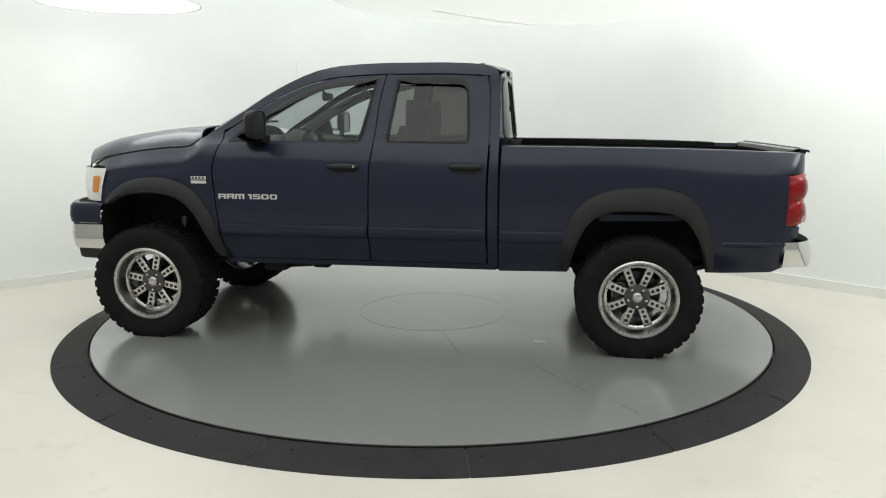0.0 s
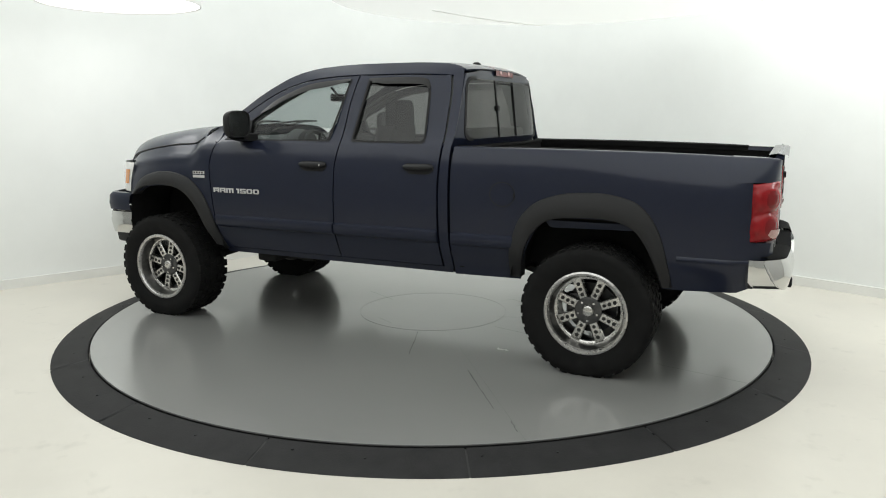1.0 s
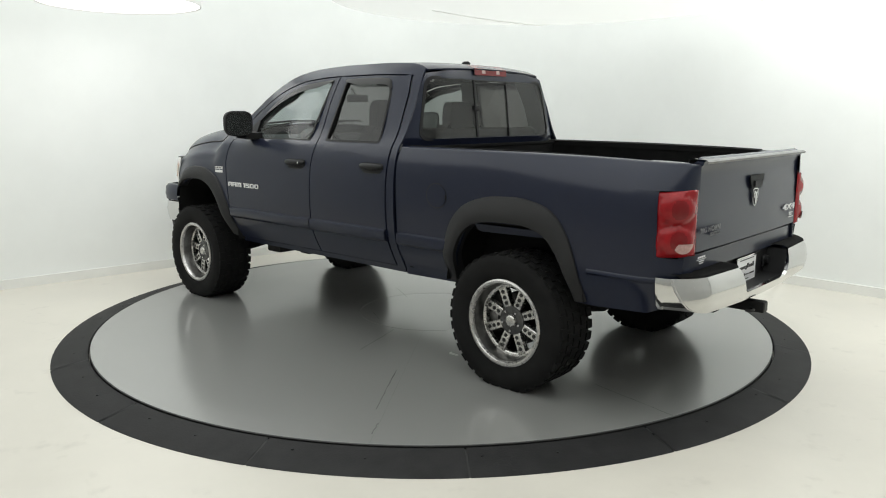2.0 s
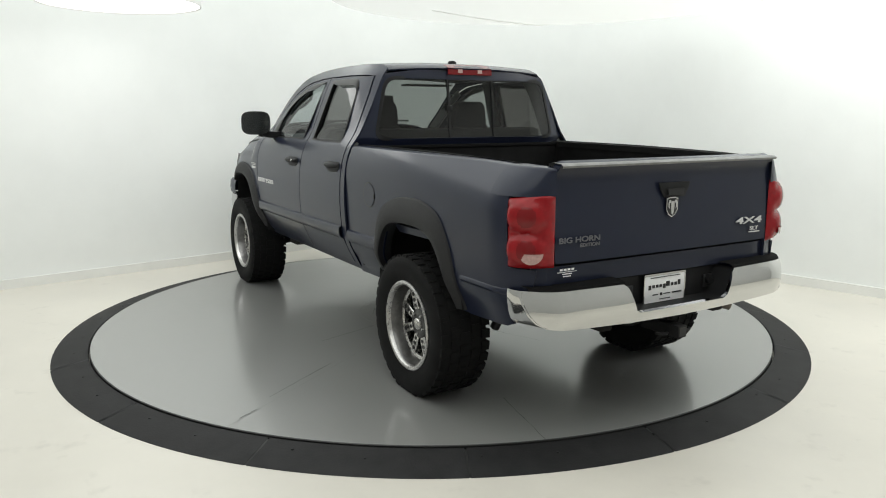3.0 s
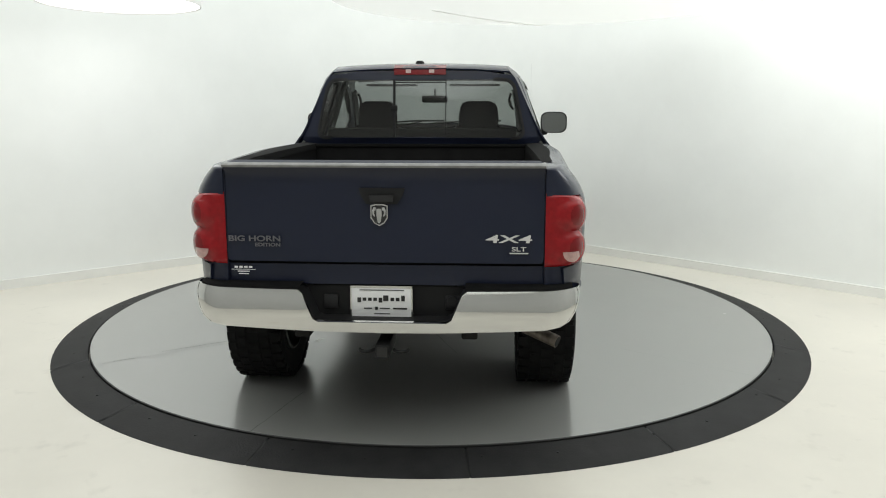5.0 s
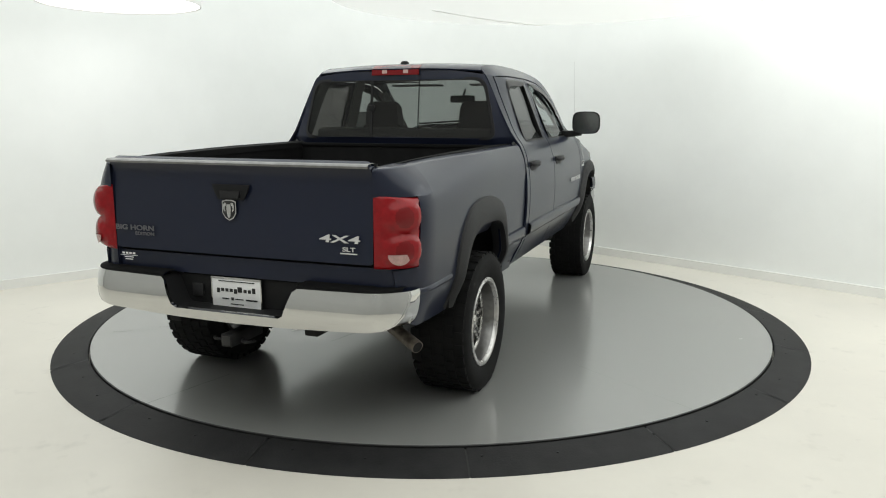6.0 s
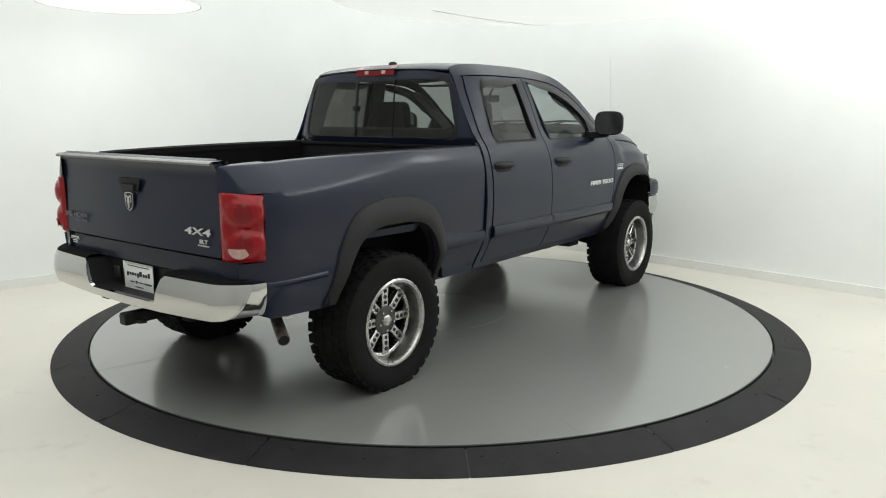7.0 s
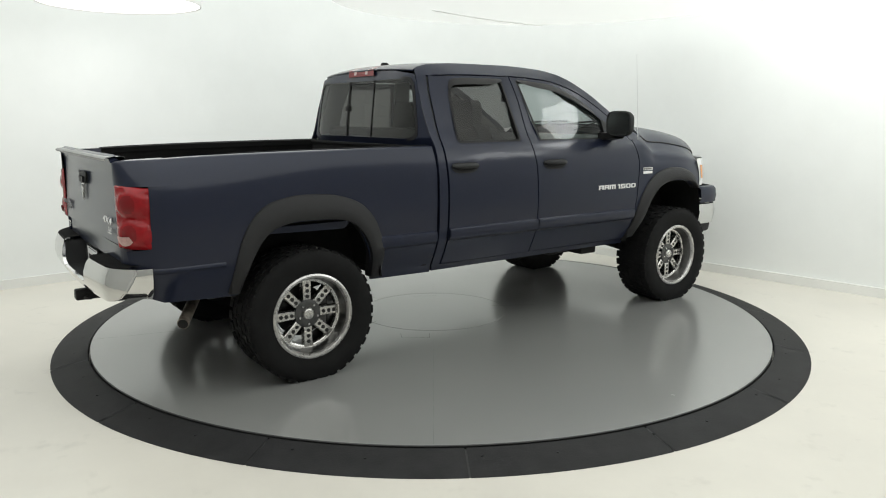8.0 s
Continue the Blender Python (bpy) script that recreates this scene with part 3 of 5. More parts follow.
        p, c, e = Vector((-0.80, ys(-0.80, z))), Vector((-1.052, ys(-0.80, z) - 0.012)), Vector((-1.064, 0.782))
        corner.append([((1 - u) ** 2 * p + 2 * u * (1 - u) * c + u * u * e, z - 0.012 * v * u) for u in [k / 14 for k in range(15)]])
    for pull, up in ((0.06, 0.007), (0.25, 0.010), (0.95, 0.010), (1.0, -0.02)):
        corner.append([(q.lerp(Vector((max(q.x, -1.0), 0.765)), pull), z + up) for q, z in corner[8]])
    tp("bed_corner", loft([[(q.x, s * q.y, z) for q, z in r] for r in corner]), PAINT, bed, smooth=60)
    rows = [[(x, s * 0.77, 1.40), (x, s * 0.77, 1.1), (x, s * 0.76, 0.93)] for x in (0.94, 0.5, 0, -0.5, -1.0)]
    tp("bed_inner_wall", loft(rows), BEDLINER, bed)
    ledge = rounded([(-0.30, 0.975), (0.30, 0.975), (0.27, 0.925), (-0.26, 0.935)], 0.02, 3)
    tp("arch_ledge", panel(ledge, lambda x, z: (x, s * (0.955 - 0.35 * (0.975 - z)), z), 0.08, 0.01, inward=inn), PAINT, bed)
    # fuel door on the left
    if s > 0:
        disc = [(0.58 + 0.083 * math.cos(a * math.tau / 28), 1.13 + 0.075 * math.sin(a * math.tau / 28)) for a in range(28)]
        out = [(0.58 + 0.090 * math.cos(a * math.tau / 28), 1.13 + 0.082 * math.sin(a * math.tau / 28)) for a in range(29)]
        inn2 = [(0.58 + 0.084 * math.cos(a * math.tau / 28), 1.13 + 0.076 * math.sin(a * math.tau / 28)) for a in range(29)]
        door = tp("fuel_door", panel(disc, side(s, 0.0025), 0.04, 0.003, inward=inn), PAINT, bed)
        tp("fuel_door_gap", loft([[(a[0], s * (ys(*a) + 0.0015), a[1]), (b[0], s * (ys(*b) + 0.0015), b[1])] for a, b in zip(out, inn2)]), BLACK, bed)
        tp("fuel_door_latch", boxes((0.497, 0.505, ys(0.5, 1.13), ys(0.5, 1.13) + 0.006, 1.11, 1.14)), BLACK, bed)
    # flares
    flare_part(s, dense([(2.965, 0.60), (2.985, 0.72), (3.02, 0.86), (3.09, 1.005), (3.21, 1.125), (3.38, 1.185), (3.58, 1.187), (3.74, 1.14), (3.85, 1.06), (3.90, 1.01)], 5),
               dense([(3.035, 0.62), (3.06, 0.70), (3.11, 0.82), (3.18, 0.945), (3.30, 1.045), (3.47, 1.085), (3.65, 1.075), (3.76, 1.045), (3.83, 1.01), (3.87, 0.985)], 5))
    flare_part(s, dense([(0.555, 0.575), (0.545, 0.70), (0.52, 0.83), (0.46, 0.98), (0.35, 1.09), (0.18, 1.15), (0.0, 1.165), (-0.14, 1.157), (-0.30, 1.105), (-0.41, 0.97), (-0.47, 0.79), (-0.505, 0.60)], 5),
               dense([(0.47, 0.575), (0.45, 0.68), (0.42, 0.79), (0.37, 0.89), (0.29, 0.965), (0.18, 1.0), (0.03, 1.01), (-0.13, 1.005), (-0.27, 0.955), (-0.36, 0.84), (-0.41, 0.72), (-0.445, 0.60)], 5))


def flare_part(s, outer, inner):
    rows = []
    for a, b in zip(outer, inner):
        row = []
        for t, d in ((0.0, 0.0), (0.04, 0.014), (0.22, 0.024), (0.55, 0.036), (0.86, 0.041), (1.0, 0.034), (1.0, 0.012), (0.97, -0.06)):
            x, z = a[0] + (b[0] - a[0]) * t, a[1] + (b[1] - a[1]) * t
            row.append((x, s * (ys(x, z) + d), z))
        rows.append(row)
    tp("fender_flare", loft(rows), TRIM, None, "grey textured plastic fender flare")


for s in (1, -1):
    body_sides(s)


# roof, windscreen, hood
def roof_row(x, n=14, bow=0.0, crown=0.022):
    z0 = spline(x, TOP)
    ye = ys(x, z0) - 0.002
    return [(x + bow * (1 - (k / n * 2 - 1) ** 2), ye * (k / n * 2 - 1), z0 + crown * (1 - abs(k / n * 2 - 1) ** 2.4)) for k in range(n + 1)]


tp("roof", loft([roof_row(x, bow=0.10 * smooth01((x - 1.5) / 0.8) - 0.05 * smooth01((1.15 - x) / 0.2)) for x in (0.985, 1.0, 1.03, 1.08, 1.2, 1.4, 1.6, 1.8, 2.0, 2.14, 2.24, 2.31)], thick=0.01), PAINT)
tp("windscreen", loft([roof_row(x, bow=0.10 + 0.10 * (x - 2.31), crown=0.022 + 0.023 * smooth01((x - 2.31) / 0.3)) for x in (2.315, 2.4, 2.5, 2.6, 2.7, 2.8, 2.9, 3.0, 3.1)]), GLASS_FRONT, None, "clear windscreen glass")


def hood_row(u, n=28):
    row = []
    for k in range(n + 1):
        w = math.sin((k / n - 0.5) * math.pi)
        x = 3.16 + (4.16 - 3.16) * u + 0.20 * (1 - w * w) * u**1.5 + 0.10 * (1 - w * w) * (1 - u)
        xs = 3.16 + (4.12 - 3.16) * u
        z = spline(xs, SEAM)
        low = min(z, 1.418)
        z = low + (z - low) * abs(w) ** 6
        ye = ys(xs, z) - 0.004
        a = abs(w)
        dome = 0.122 * (1 - a**7) + 0.02 * (1 - a * a)
        drop = -0.012 * (1 - w * w) * u**6
        row.append((x, ye * w, z + dome * (1 - 0.12 * u) + drop))
    return row


for s in (1, -1):
    tp("hood_gap", tube([(x, s * (ys(x, spline(x, SEAM)) + 0.005), spline(x, SEAM) - 0.002) for x in [3.17 + 0.95 * k / 24 for k in range(25)]], 0.007, 6), INK_SHADE)
    tp("pillar_foot", panel([(2.90, 1.38), (3.13, 1.38), (3.13, 1.47), (3.05, 1.50), (2.94, 1.53)], side(s, -0.010), 0.05, 0.01, inward=(0, -s, 0)), PAINT)
HOOD_ROWS = [hood_row(k / 12) for k in range(13)]
HOOD_ROWS.append([(p[0] + 0.012, p[1], p[2] - 0.02) for p in HOOD_ROWS[-1]])
HOOD_ROWS.append([(p[0] + 0.004, p[1], p[2] - 0.07) for p in HOOD_ROWS[-1]])
tp("hood", loft(HOOD_ROWS, thick=0.008), PAINT)
tp("cowl", loft([[(x + 0.14 * (1 - (y / 0.85) ** 2), y, z) for y in (-0.84, -0.5, 0, 0.5, 0.84)] for x, z in ((3.02, 1.475), (3.10, 1.455), (3.20, 1.43))]), BLACK)

# back of the cab with window
RW = rounded([(-0.77, 1.475), (0.77, 1.475), (0.675, 1.895), (-0.675, 1.895)], 0.08, 4)


def cab_back(y, z):
    e = max(0.0, abs(y) - 0.42) / 0.46
    low = smooth01((1.47 - z) / 0.05)
    return (0.907 + 0.11 * max(0.0, z - 1.47) + 0.035 * low + 0.075 * e**2.5, y, z)


def back_edge(z):
    return ys(0.985, z) - 0.004


zs_ = [0.60, 0.9, 1.2, 1.35, 1.42, 1.50, 1.6, 1.7, 1.8, 1.89, 1.925]
poly = [(back_edge(z), z) for z in zs_] + [(0.45, 1.955), (0.0, 1.965), (-0.45, 1.955)] + [(-back_edge(z), z) for z in reversed(zs_)]
cabback = tp("cab_back", panel(poly, cab_back, 0.06, holes=[RW], inward=(1, 0, 0)), PAINT)
SL = 0.19
back = lambda d: (lambda y, z: (cab_back(y, z)[0] + d, y, z))
for a, b in ((-0.83, -SL), (-SL, SL), (SL, 0.83)):
    poly = [p for p in ((a, 1.45), (b, 1.45), (b, 1.91), (a, 1.91))]
    poly = [(max(min(y, 0.77 - 0.226 * (z - 1.475)), -0.77 + 0.226 * (z - 1.475)), max(1.475, min(1.895, z))) for y, z in poly]
    tp("rear_glass", panel(poly, back(0.004 if abs(a) == SL and abs(b) == SL else 0.0), 0.08, 0.0, inward=(1, 0, 0)), GLASS_REAR, cabback, "dark tinted rear window glass")
for y0, wide in ((-SL, 0.003), (SL, 0.010)):
    rows = [[(cab_back(y0, z)[0] + dx, y0 + dy * wide, z) for dx, dy in ((0.004, -1.0), (-0.006, -0.9), (-0.006, 0.9), (0.004, 1.0))] for z in (1.478, 1.6, 1.75, 1.893)]
    tp("slider_frame", loft(rows), BLACK, cabback)
rows = [[(cab_back(y, 1.875)[0] + dx, y, 1.875 + dz) for dx, dz in ((0.0, -0.004), (-0.005, -0.003), (-0.005, 0.003), (0.0, 0.004))] for y in (-SL, 0, SL)]
tp("slider_frame", loft(rows), BLACK, cabback)
tp("slider_latch", boxes((0.915, 0.945, 0.165, 0.215, 1.67, 1.71), bevel=0.004), BLACK, cabback)
seal_o = rounded([(-0.785, 1.462), (0.785, 1.462), (0.688, 1.908), (-0.688, 1.908)], 0.09, 6)
seal_i = rounded([(-0.762, 1.484), (0.762, 1.484), (0.668, 1.886), (-0.668, 1.886)], 0.08, 6)
tp("window_seal", loft([[cab_back(*a), (cab_back(*a)[0] - 0.004, *a), (cab_back(*b)[0] - 0.004, *b), (cab_back(*b)[0] + 0.003, *b)] for a, b in zip(seal_o + seal_o[:1], seal_i + seal_i[:1])]), BLACK, cabback)

# bed box
tp("bed_floor", boxes((-1.03, 0.93, -0.77, 0.77, 0.90, 0.93)), BEDLINER)
tp("bed_front_wall", boxes((0.885, 0.925, -0.90, 0.90, 0.60, 1.405), bevel=0.006), BEDLINER)
tp("bed_front_cap", boxes((0.875, 0.935, -0.80, 0.80, 1.405, 1.43), bevel=0.008), RAILM)


# tailgate
def tg(y, z):
    b = 0.012 * (1 - (y / 0.8) ** 2)
    lip = 0.028 * smooth01((z - 1.36) / 0.03) * (1 - smooth01((z - 1.41) / 0.02))
    slope = 0.03 * smooth01((1.36 - z) / 0.5) - 0.028
    return (-1.055 - b - lip + slope * -0.4, y, z)


tgate = tp("tailgate", panel(rounded([(-0.775, 0.93), (0.775, 0.93), (0.775, 1.405), (-0.775, 1.405)], 0.02, 3), tg, 0.035, 0.04, inward=(1, 0, 0)), PAINT)
tp("tailgate_cap", loft([[(x, y, z) for y in (-0.775, -0.4, 0, 0.4, 0.775)] for x, z in ((-1.094, 1.392), (-1.098, 1.402), (-1.085, 1.412), (-1.02, 1.416), (-0.99, 1.41), (-0.988, 1.38))]), CAPM, tgate, "worn grey plastic tailgate cap")
tp("tailgate_inner", boxes((-1.01, -0.99, -0.76, 0.76, 0.93, 1.39)), BEDLINER, tgate)
tp("rear_valance", panel([(-0.94, 0.815), (0.94, 0.815), (0.94, 0.915), (-0.94, 0.915)], lambda y, z: (-1.045 + 0.10 * max(0, (abs(y) - 0.7) / 0.24) ** 2, y, z), 0.08, 0.02, inward=(1, 0, 0)), PAINT)


# tail lamps wrap the corner
def lamp_at(s, u, z, d=0.0):
    """u: 0 at the side, 1 at the tailgate."""
    p = Vector((-0.917, 0.968))
    c = Vector((-1.045, 0.938))
    e = Vector((-1.068, 0.782))
    q = (1 - u) ** 2 * p + 2 * u * (1 - u) * c + u * u * e
    t = (2 * (1 - u) * (c - p) + 2 * u * (e - c)).normalized()
    n = Vector((t.y, -t.x))
    if n.dot(Vector((-1, 1))) < 0:
        n = -n
    q = q + n * d
    return (q.x, s * q.y, z)


for s in (1, -1):
    rows = []
    for j in range(27):
        row = []
        for i in range(15):
            u = i / 14
            ztop = 1.250 + 0.020 * smooth01(u * 1.2)
            z = 0.915 + (ztop - 0.915) * j / 26
            lobe = 0.0
            for zc in (1.165, 1.005):
                q = 1 - ((z - zc) / 0.076) ** 2 - ((u - 0.42) / 0.42) ** 2
                lobe = max(lobe, 0.029 * math.sqrt(max(0.0, q)))
            edge = min(1.0, min(u, 1 - u) * 9, min(z - 0.915, ztop - z) / 0.012)
            row.append(lamp_at(s, u, z, -0.012 + 0.020 * edge + lobe))
        rows.append(row)
    tl = tp("tail_lamp", loft(rows), RED, None, "red tail lamp with two round lobes", smooth=55)
    for zc, half, m, nm in ((1.165, 0.05, REDDARK, "brake_lens"), (1.005, 0.05, REDDARK, "turn_lens")):
        rows = []
        for j in range(9):
            r = j / 8
            rows.append([lamp_at(s, 0.44 + 0.22 * r * math.cos(k * math.tau / 20), zc + half * r * math.sin(k * math.tau / 20), 0.010 + 0.029 * math.sqrt(max(0, 1 - (0.62 * r) ** 2 - (0.64 * r) ** 2 * 0.35))) for k in range(21)])
        tp(nm, loft(rows), m, tl)
    rows = []
    for j in range(5):
        f = j / 4
        rows.append([lamp_at(s, 0.55 + 0.20 * f * math.cos(math.pi + k * math.pi / 14), 0.992 + 0.052 * f * math.sin(math.pi + k * math.pi / 14), 0.012 + 0.029 * math.sqrt(max(0, 1 - (0.7 * f) ** 2))) for k in range(15)])
    tp("reverse_lens", loft(rows), LENS_PINK, tl, "clear reversing lens")


# wheels
ROTOR = mat("dark_rotor_steel", (0.05, 0.05, 0.05), 0.4, 0.9, var=0.2, scale=30)


def wheel(x, y, s):
    R = 0.426
    HZ = 0.403
    w0, w1 = -0.20, 0.13
    prof = [(0.250, 0.085), (0.260, 0.112), (0.275, 0.122), (0.33, 0.135), (0.368, 0.137), (0.402, 0.130), (0.419, 0.114), (R - 0.007, 0.092), (R - 0.006, 0.0), (R - 0.008, -0.14), (0.412, -0.175), (0.36, -0.192), (0.30, -0.19), (0.250, -0.16)]
    rim_prof = [(0.212, -0.07), (0.216, -0.02), (0.222, 0.03), (0.226, 0.05), (0.232, 0.085), (0.240, 0.110), (0.246, 0.122), (0.258, 0.127), (0.268, 0.122), (0.269, 0.108), (0.255, 0.09), (0.250, 0.02), (0.250, -0.18), (0.235, -0.185), (0.212, -0.07)]
    flip = lambda prof: [(r, s * h) for r, h in prof]
    c = (x, y, HZ)
    rim = tp("wheel", lathe(flip(rim_prof), 64, "y", c), BARREL, None, "deep-dish alloy wheel with worn polished lip")
    tp("rim_lip", lathe(flip([(0.2375, 0.10), (0.2405, 0.1165), (0.247, 0.1262), (0.259, 0.1295), (0.2695, 0.124), (0.2705, 0.112)]), 64, "y", c), LIPM, rim, "worn polished rim lip")
    bm = lathe(flip(prof), 96, "y", c)
    for v in bm.verts:
        v.co.z = max(v.co.z, DISC_Z + 0.0015)
    tp("tyre", bm, RUBBER, rim, "black mud-terrain tyre", smooth=35)
    bm = bmesh.new()
    for k in range(72):
        a = k * math.tau / 72
        m = Matrix.Translation(c) @ Matrix.Rotation(-a, 4, "Y")
        for j, (y0, y1, r0, r1) in enumerate(((0.075, 0.122, 0.39, R), (0.015, 0.06, 0.40, R), (-0.06, 0.0, 0.40, R), (-0.125, -0.075, 0.40, R), (-0.192, -0.14, 0.39, R))):
            tw = 0.010 if (j + k) % 2 else -0.006
            vs = [bm.verts.new(m @ Vector((r, s * yy + 0.0, tt + tw))) for r in (r0, r1) for yy, tt in ((y0, -0.0155), (y1, -0.015), (y1, 0.015), (y0, 0.0155))]
            for f in ((4, 5, 6, 7), (0, 1, 5, 4), (1, 2, 6, 5), (2, 3, 7, 6), (3, 0, 4, 7)):
                bm.faces.new([vs[i] for i in f])
    bmesh.ops.recalc_face_normals(bm, faces=bm.faces)
    for v in bm.verts:
        v.co.z = max(v.co.z, DISC_Z + 0.001)
    tread = tp("tread", bm, RUBBER, rim, smooth=0)
    tread["kind"] = "stuff"
    turn = 0 if s < 0 else 22.5 if x < 1 else 12
    face = 0.035
    for k in range(8):
        a = radians(k * 45 + turn)
        m = Matrix.Translation(c) @ Matrix.Rotation(-a, 4, "Y")
        bm = bmesh.new()
        rows = []
        for r, hw, h in ((0.075, 0.026, 0.028), (0.10, 0.027, 0.036), (0.16, 0.028, 0.036), (0.200, 0.029, 0.037), (0.217, 0.034, 0.034)):
            rows.append([m @ Vector((r, s * (h + dd), t)) for t, dd in ((-hw, -0.045), (-hw, -0.004), (-hw + 0.004, 0.0), (hw - 0.004, 0.0), (hw, -0.004), (hw, -0.045))])
        loft(rows, bm)
        spoke = tp("spoke", bm, STEEL, rim)
        # solid black discs on the spoke stand for the shade in its holes
        for r, rr in ((0.110, 0.0115), (0.146, 0.0125), (0.182, 0.0125)):
            bm = bmesh.new()
            g = bmesh.ops.create_cone(bm, cap_ends=True, segments=14, radius1=rr, radius2=rr, depth=0.004)
            hh = 0.0365
            bmesh.ops.transform(bm, matrix=m @ Matrix.Translation((r, s * (hh + 0.0005), 0)) @ Matrix.Rotation(radians(90), 4, "X"), verts=g["verts"])
            tp("hole_shade_disc", bm, INK_SHADE, rim, smooth=0)
    tp("face_ring", lathe(flip([(0.205, 0.0), (0.206, 0.028), (0.212, 0.033), (0.224, 0.036)]), 56, "y", c), STEEL, rim)
    tp("hub", lathe(flip([(0.0, 0.040), (0.045, 0.040), (0.075, 0.041), (0.088, 0.036), (0.092, 0.02), (0.092, -0.02)]), 40, "y", c), GREYMETAL, rim)
    tp("hub_cap", lathe(flip([(0.0, 0.060), (0.022, 0.060), (0.032, 0.056), (0.037, 0.050), (0.039, 0.038)]), 32, "y", c), STEEL, rim, "round bright centre cap")
    for k in range(5):
        bm = bmesh.new()
        a = radians(k * 72 + 54)
        g = bmesh.ops.create_cone(bm, cap_ends=True, segments=6, radius1=0.0095, radius2=0.008, depth=0.016)
        bmesh.ops.transform(bm, matrix=Matrix.Translation(Vector(c) + Vector((0.064 * math.cos(a), s * 0.045, 0.064 * math.sin(a)))) @ Matrix.Rotation(radians(90 * -s), 4, "X"), verts=g["verts"])
        tp("lug_nut", bm, CHROME, rim)
    tp("brake_rotor", lathe(flip([(0.0, -0.06), (0.165, -0.06), (0.165, -0.09), (0.0, -0.09)]), 40, "y", c), ROTOR, rim)
    tp("brake_caliper", boxes((x + 0.06, x + 0.165, y + s * -0.10, y + s * -0.035, c[2] - 0.10, c[2] + 0.09), bevel=0.012), GREYMETAL, rim)


for x in (0.0, 3.569):
    for s in (1, -1):
        wheel(x, s * 0.90 + 0.013, s)

# ---- truck: fillers, wells, underbody ----
for s in (1, -1):
    inn = (0, -s, 0)
    tp("door_trim", panel([(1.08, 0.58), (2.97, 0.58), (2.97, 1.40), (2.6, 1.425), (1.08, 1.425)], side(s, -0.05), 0.12, 0.012, inward=inn), DASH, None, "dark vinyl inner door trim")
    # dark sheet added behind the cab-bed gap, standing for its shade
    tp("gap_shade_sheet", panel([(0.50, 0.552), (1.10, 0.552), (1.10, 1.38), (0.50, 1.38)], lambda x, z: (x, s * 0.855, z), 0.2, 0.01, inward=inn), DARK)
    tp("pillar_trim", panel([(1.755, 1.40), (1.945, 1.40), (1.90, 1.70), (1.84, 1.93), (1.70, 1.93), (1.75, 1.70)], side(s, -0.035), 0.1, 0.02, inward=inn), PILLARM)
    tp("windscreen_pillar_trim", panel([(2.30, 1.87), (2.48, 1.805), (2.68, 1.70), (2.96, 1.53), (2.86, 1.50), (2.66, 1.615), (2.46, 1.735), (2.27, 1.825)], side(s, -0.05), 0.08, 0.02, inward=inn), PILLARM)
    tp("pillar_trim", panel([(1.0, 1.40), (1.18, 1.40), (1.19, 1.7), (1.24, 1.92), (1.02, 1.92)], side(s, -0.035), 0.1, 0.02, inward=inn), PILLARM)
    rows = []
    for x, z in dense([(-0.50, 0.60), (-0.47, 0.78), (-0.38, 0.95), (-0.2, 1.05), (0.05, 1.07), (0.28, 1.04), (0.43, 0.92), (0.50, 0.75), (0.53, 0.58)], 3):
        rows.append([(x, s * 0.955, z), (x, s * 0.58, z)])
    tp("wheel_well", loft(rows), DARK)
    rows = []
    for x, z in dense([(2.96, 0.58), (3.0, 0.75), (3.07, 0.92), (3.2, 1.06), (3.45, 1.13), (3.68, 1.12), (3.85, 1.05), (3.95, 0.9), (3.97, 0.66)], 3):
        rows.append([(x, s * 0.95, z), (x, s * 0.5, z)])
    tp("wheel_well", loft(rows), DARK)
    tp("frame_rail", boxes((-1.05, 4.05, s * 0.42 - 0.04, s * 0.42 + 0.04, 0.54, 0.68), bevel=0.01), DARK)
    tp("inner_well_wall", boxes((-0.5, 0.55, s * 0.585 - 0.008, s * 0.585 + 0.008, 0.62, 1.07)), DARK)
    tp("inner_well_wall", boxes((2.96, 3.97, s * 0.50 - 0.008, s * 0.50 + 0.008, 0.62, 1.13)), DARK)
    tp("leaf_spring", loft([[(x, s * 0.52 + d, 0.50 + 0.10 * (x / 0.6) ** 2 + e) for d, e in ((-0.03, 0), (0.03, 0), (0.03, -0.04), (-0.03, -0.04), (-0.03, 0))] for x in (-0.62, -0.4, -0.2, 0, 0.2, 0.4, 0.62)]), DARK)
    tp("shock_absorber", tube([(-0.15, s * 0.5, 0.35), (-0.28, s * 0.47, 0.62), (-0.36, s * 0.46, 0.80)], [0.03, 0.03, 0.022], 10), GREYMETAL)
    tp("control_arm", tube([(3.57, s * 0.74, 0.34), (3.45, s * 0.4, 0.42), (3.15, s * 0.32, 0.52)], 0.028, 8), DARK)
    tp("front_shock", tube([(3.50, s * 0.66, 0.34), (3.47, s * 0.58, 0.85)], 0.035, 10), GREYMETAL)
    tp("sill_bracket", boxes((2.56, 2.74, min(s * 0.5, s * 0.82), max(s * 0.5, s * 0.82), 0.485, 0.60), bevel=0.02), DARK)
    # body closing at the rear corner beside the tailgate
    tp("corner_post", boxes((-1.045, -0.985, min(s * 0.777, s * 0.82), max(s * 0.777, s * 0.82), 0.72, 1.372), bevel=0.006), PAINT)
    tp("rear_pillar", panel([(0.782, 0.70), (0.90, 0.70), (0.885, 0.92), (0.782, 0.925)], lambda y, z: (-1.052 + 1.6 * max(0, y - 0.80) ** 1.5, s * y, z), 0.05, 0.03, inward=(1, 0, 0)), PAINT)
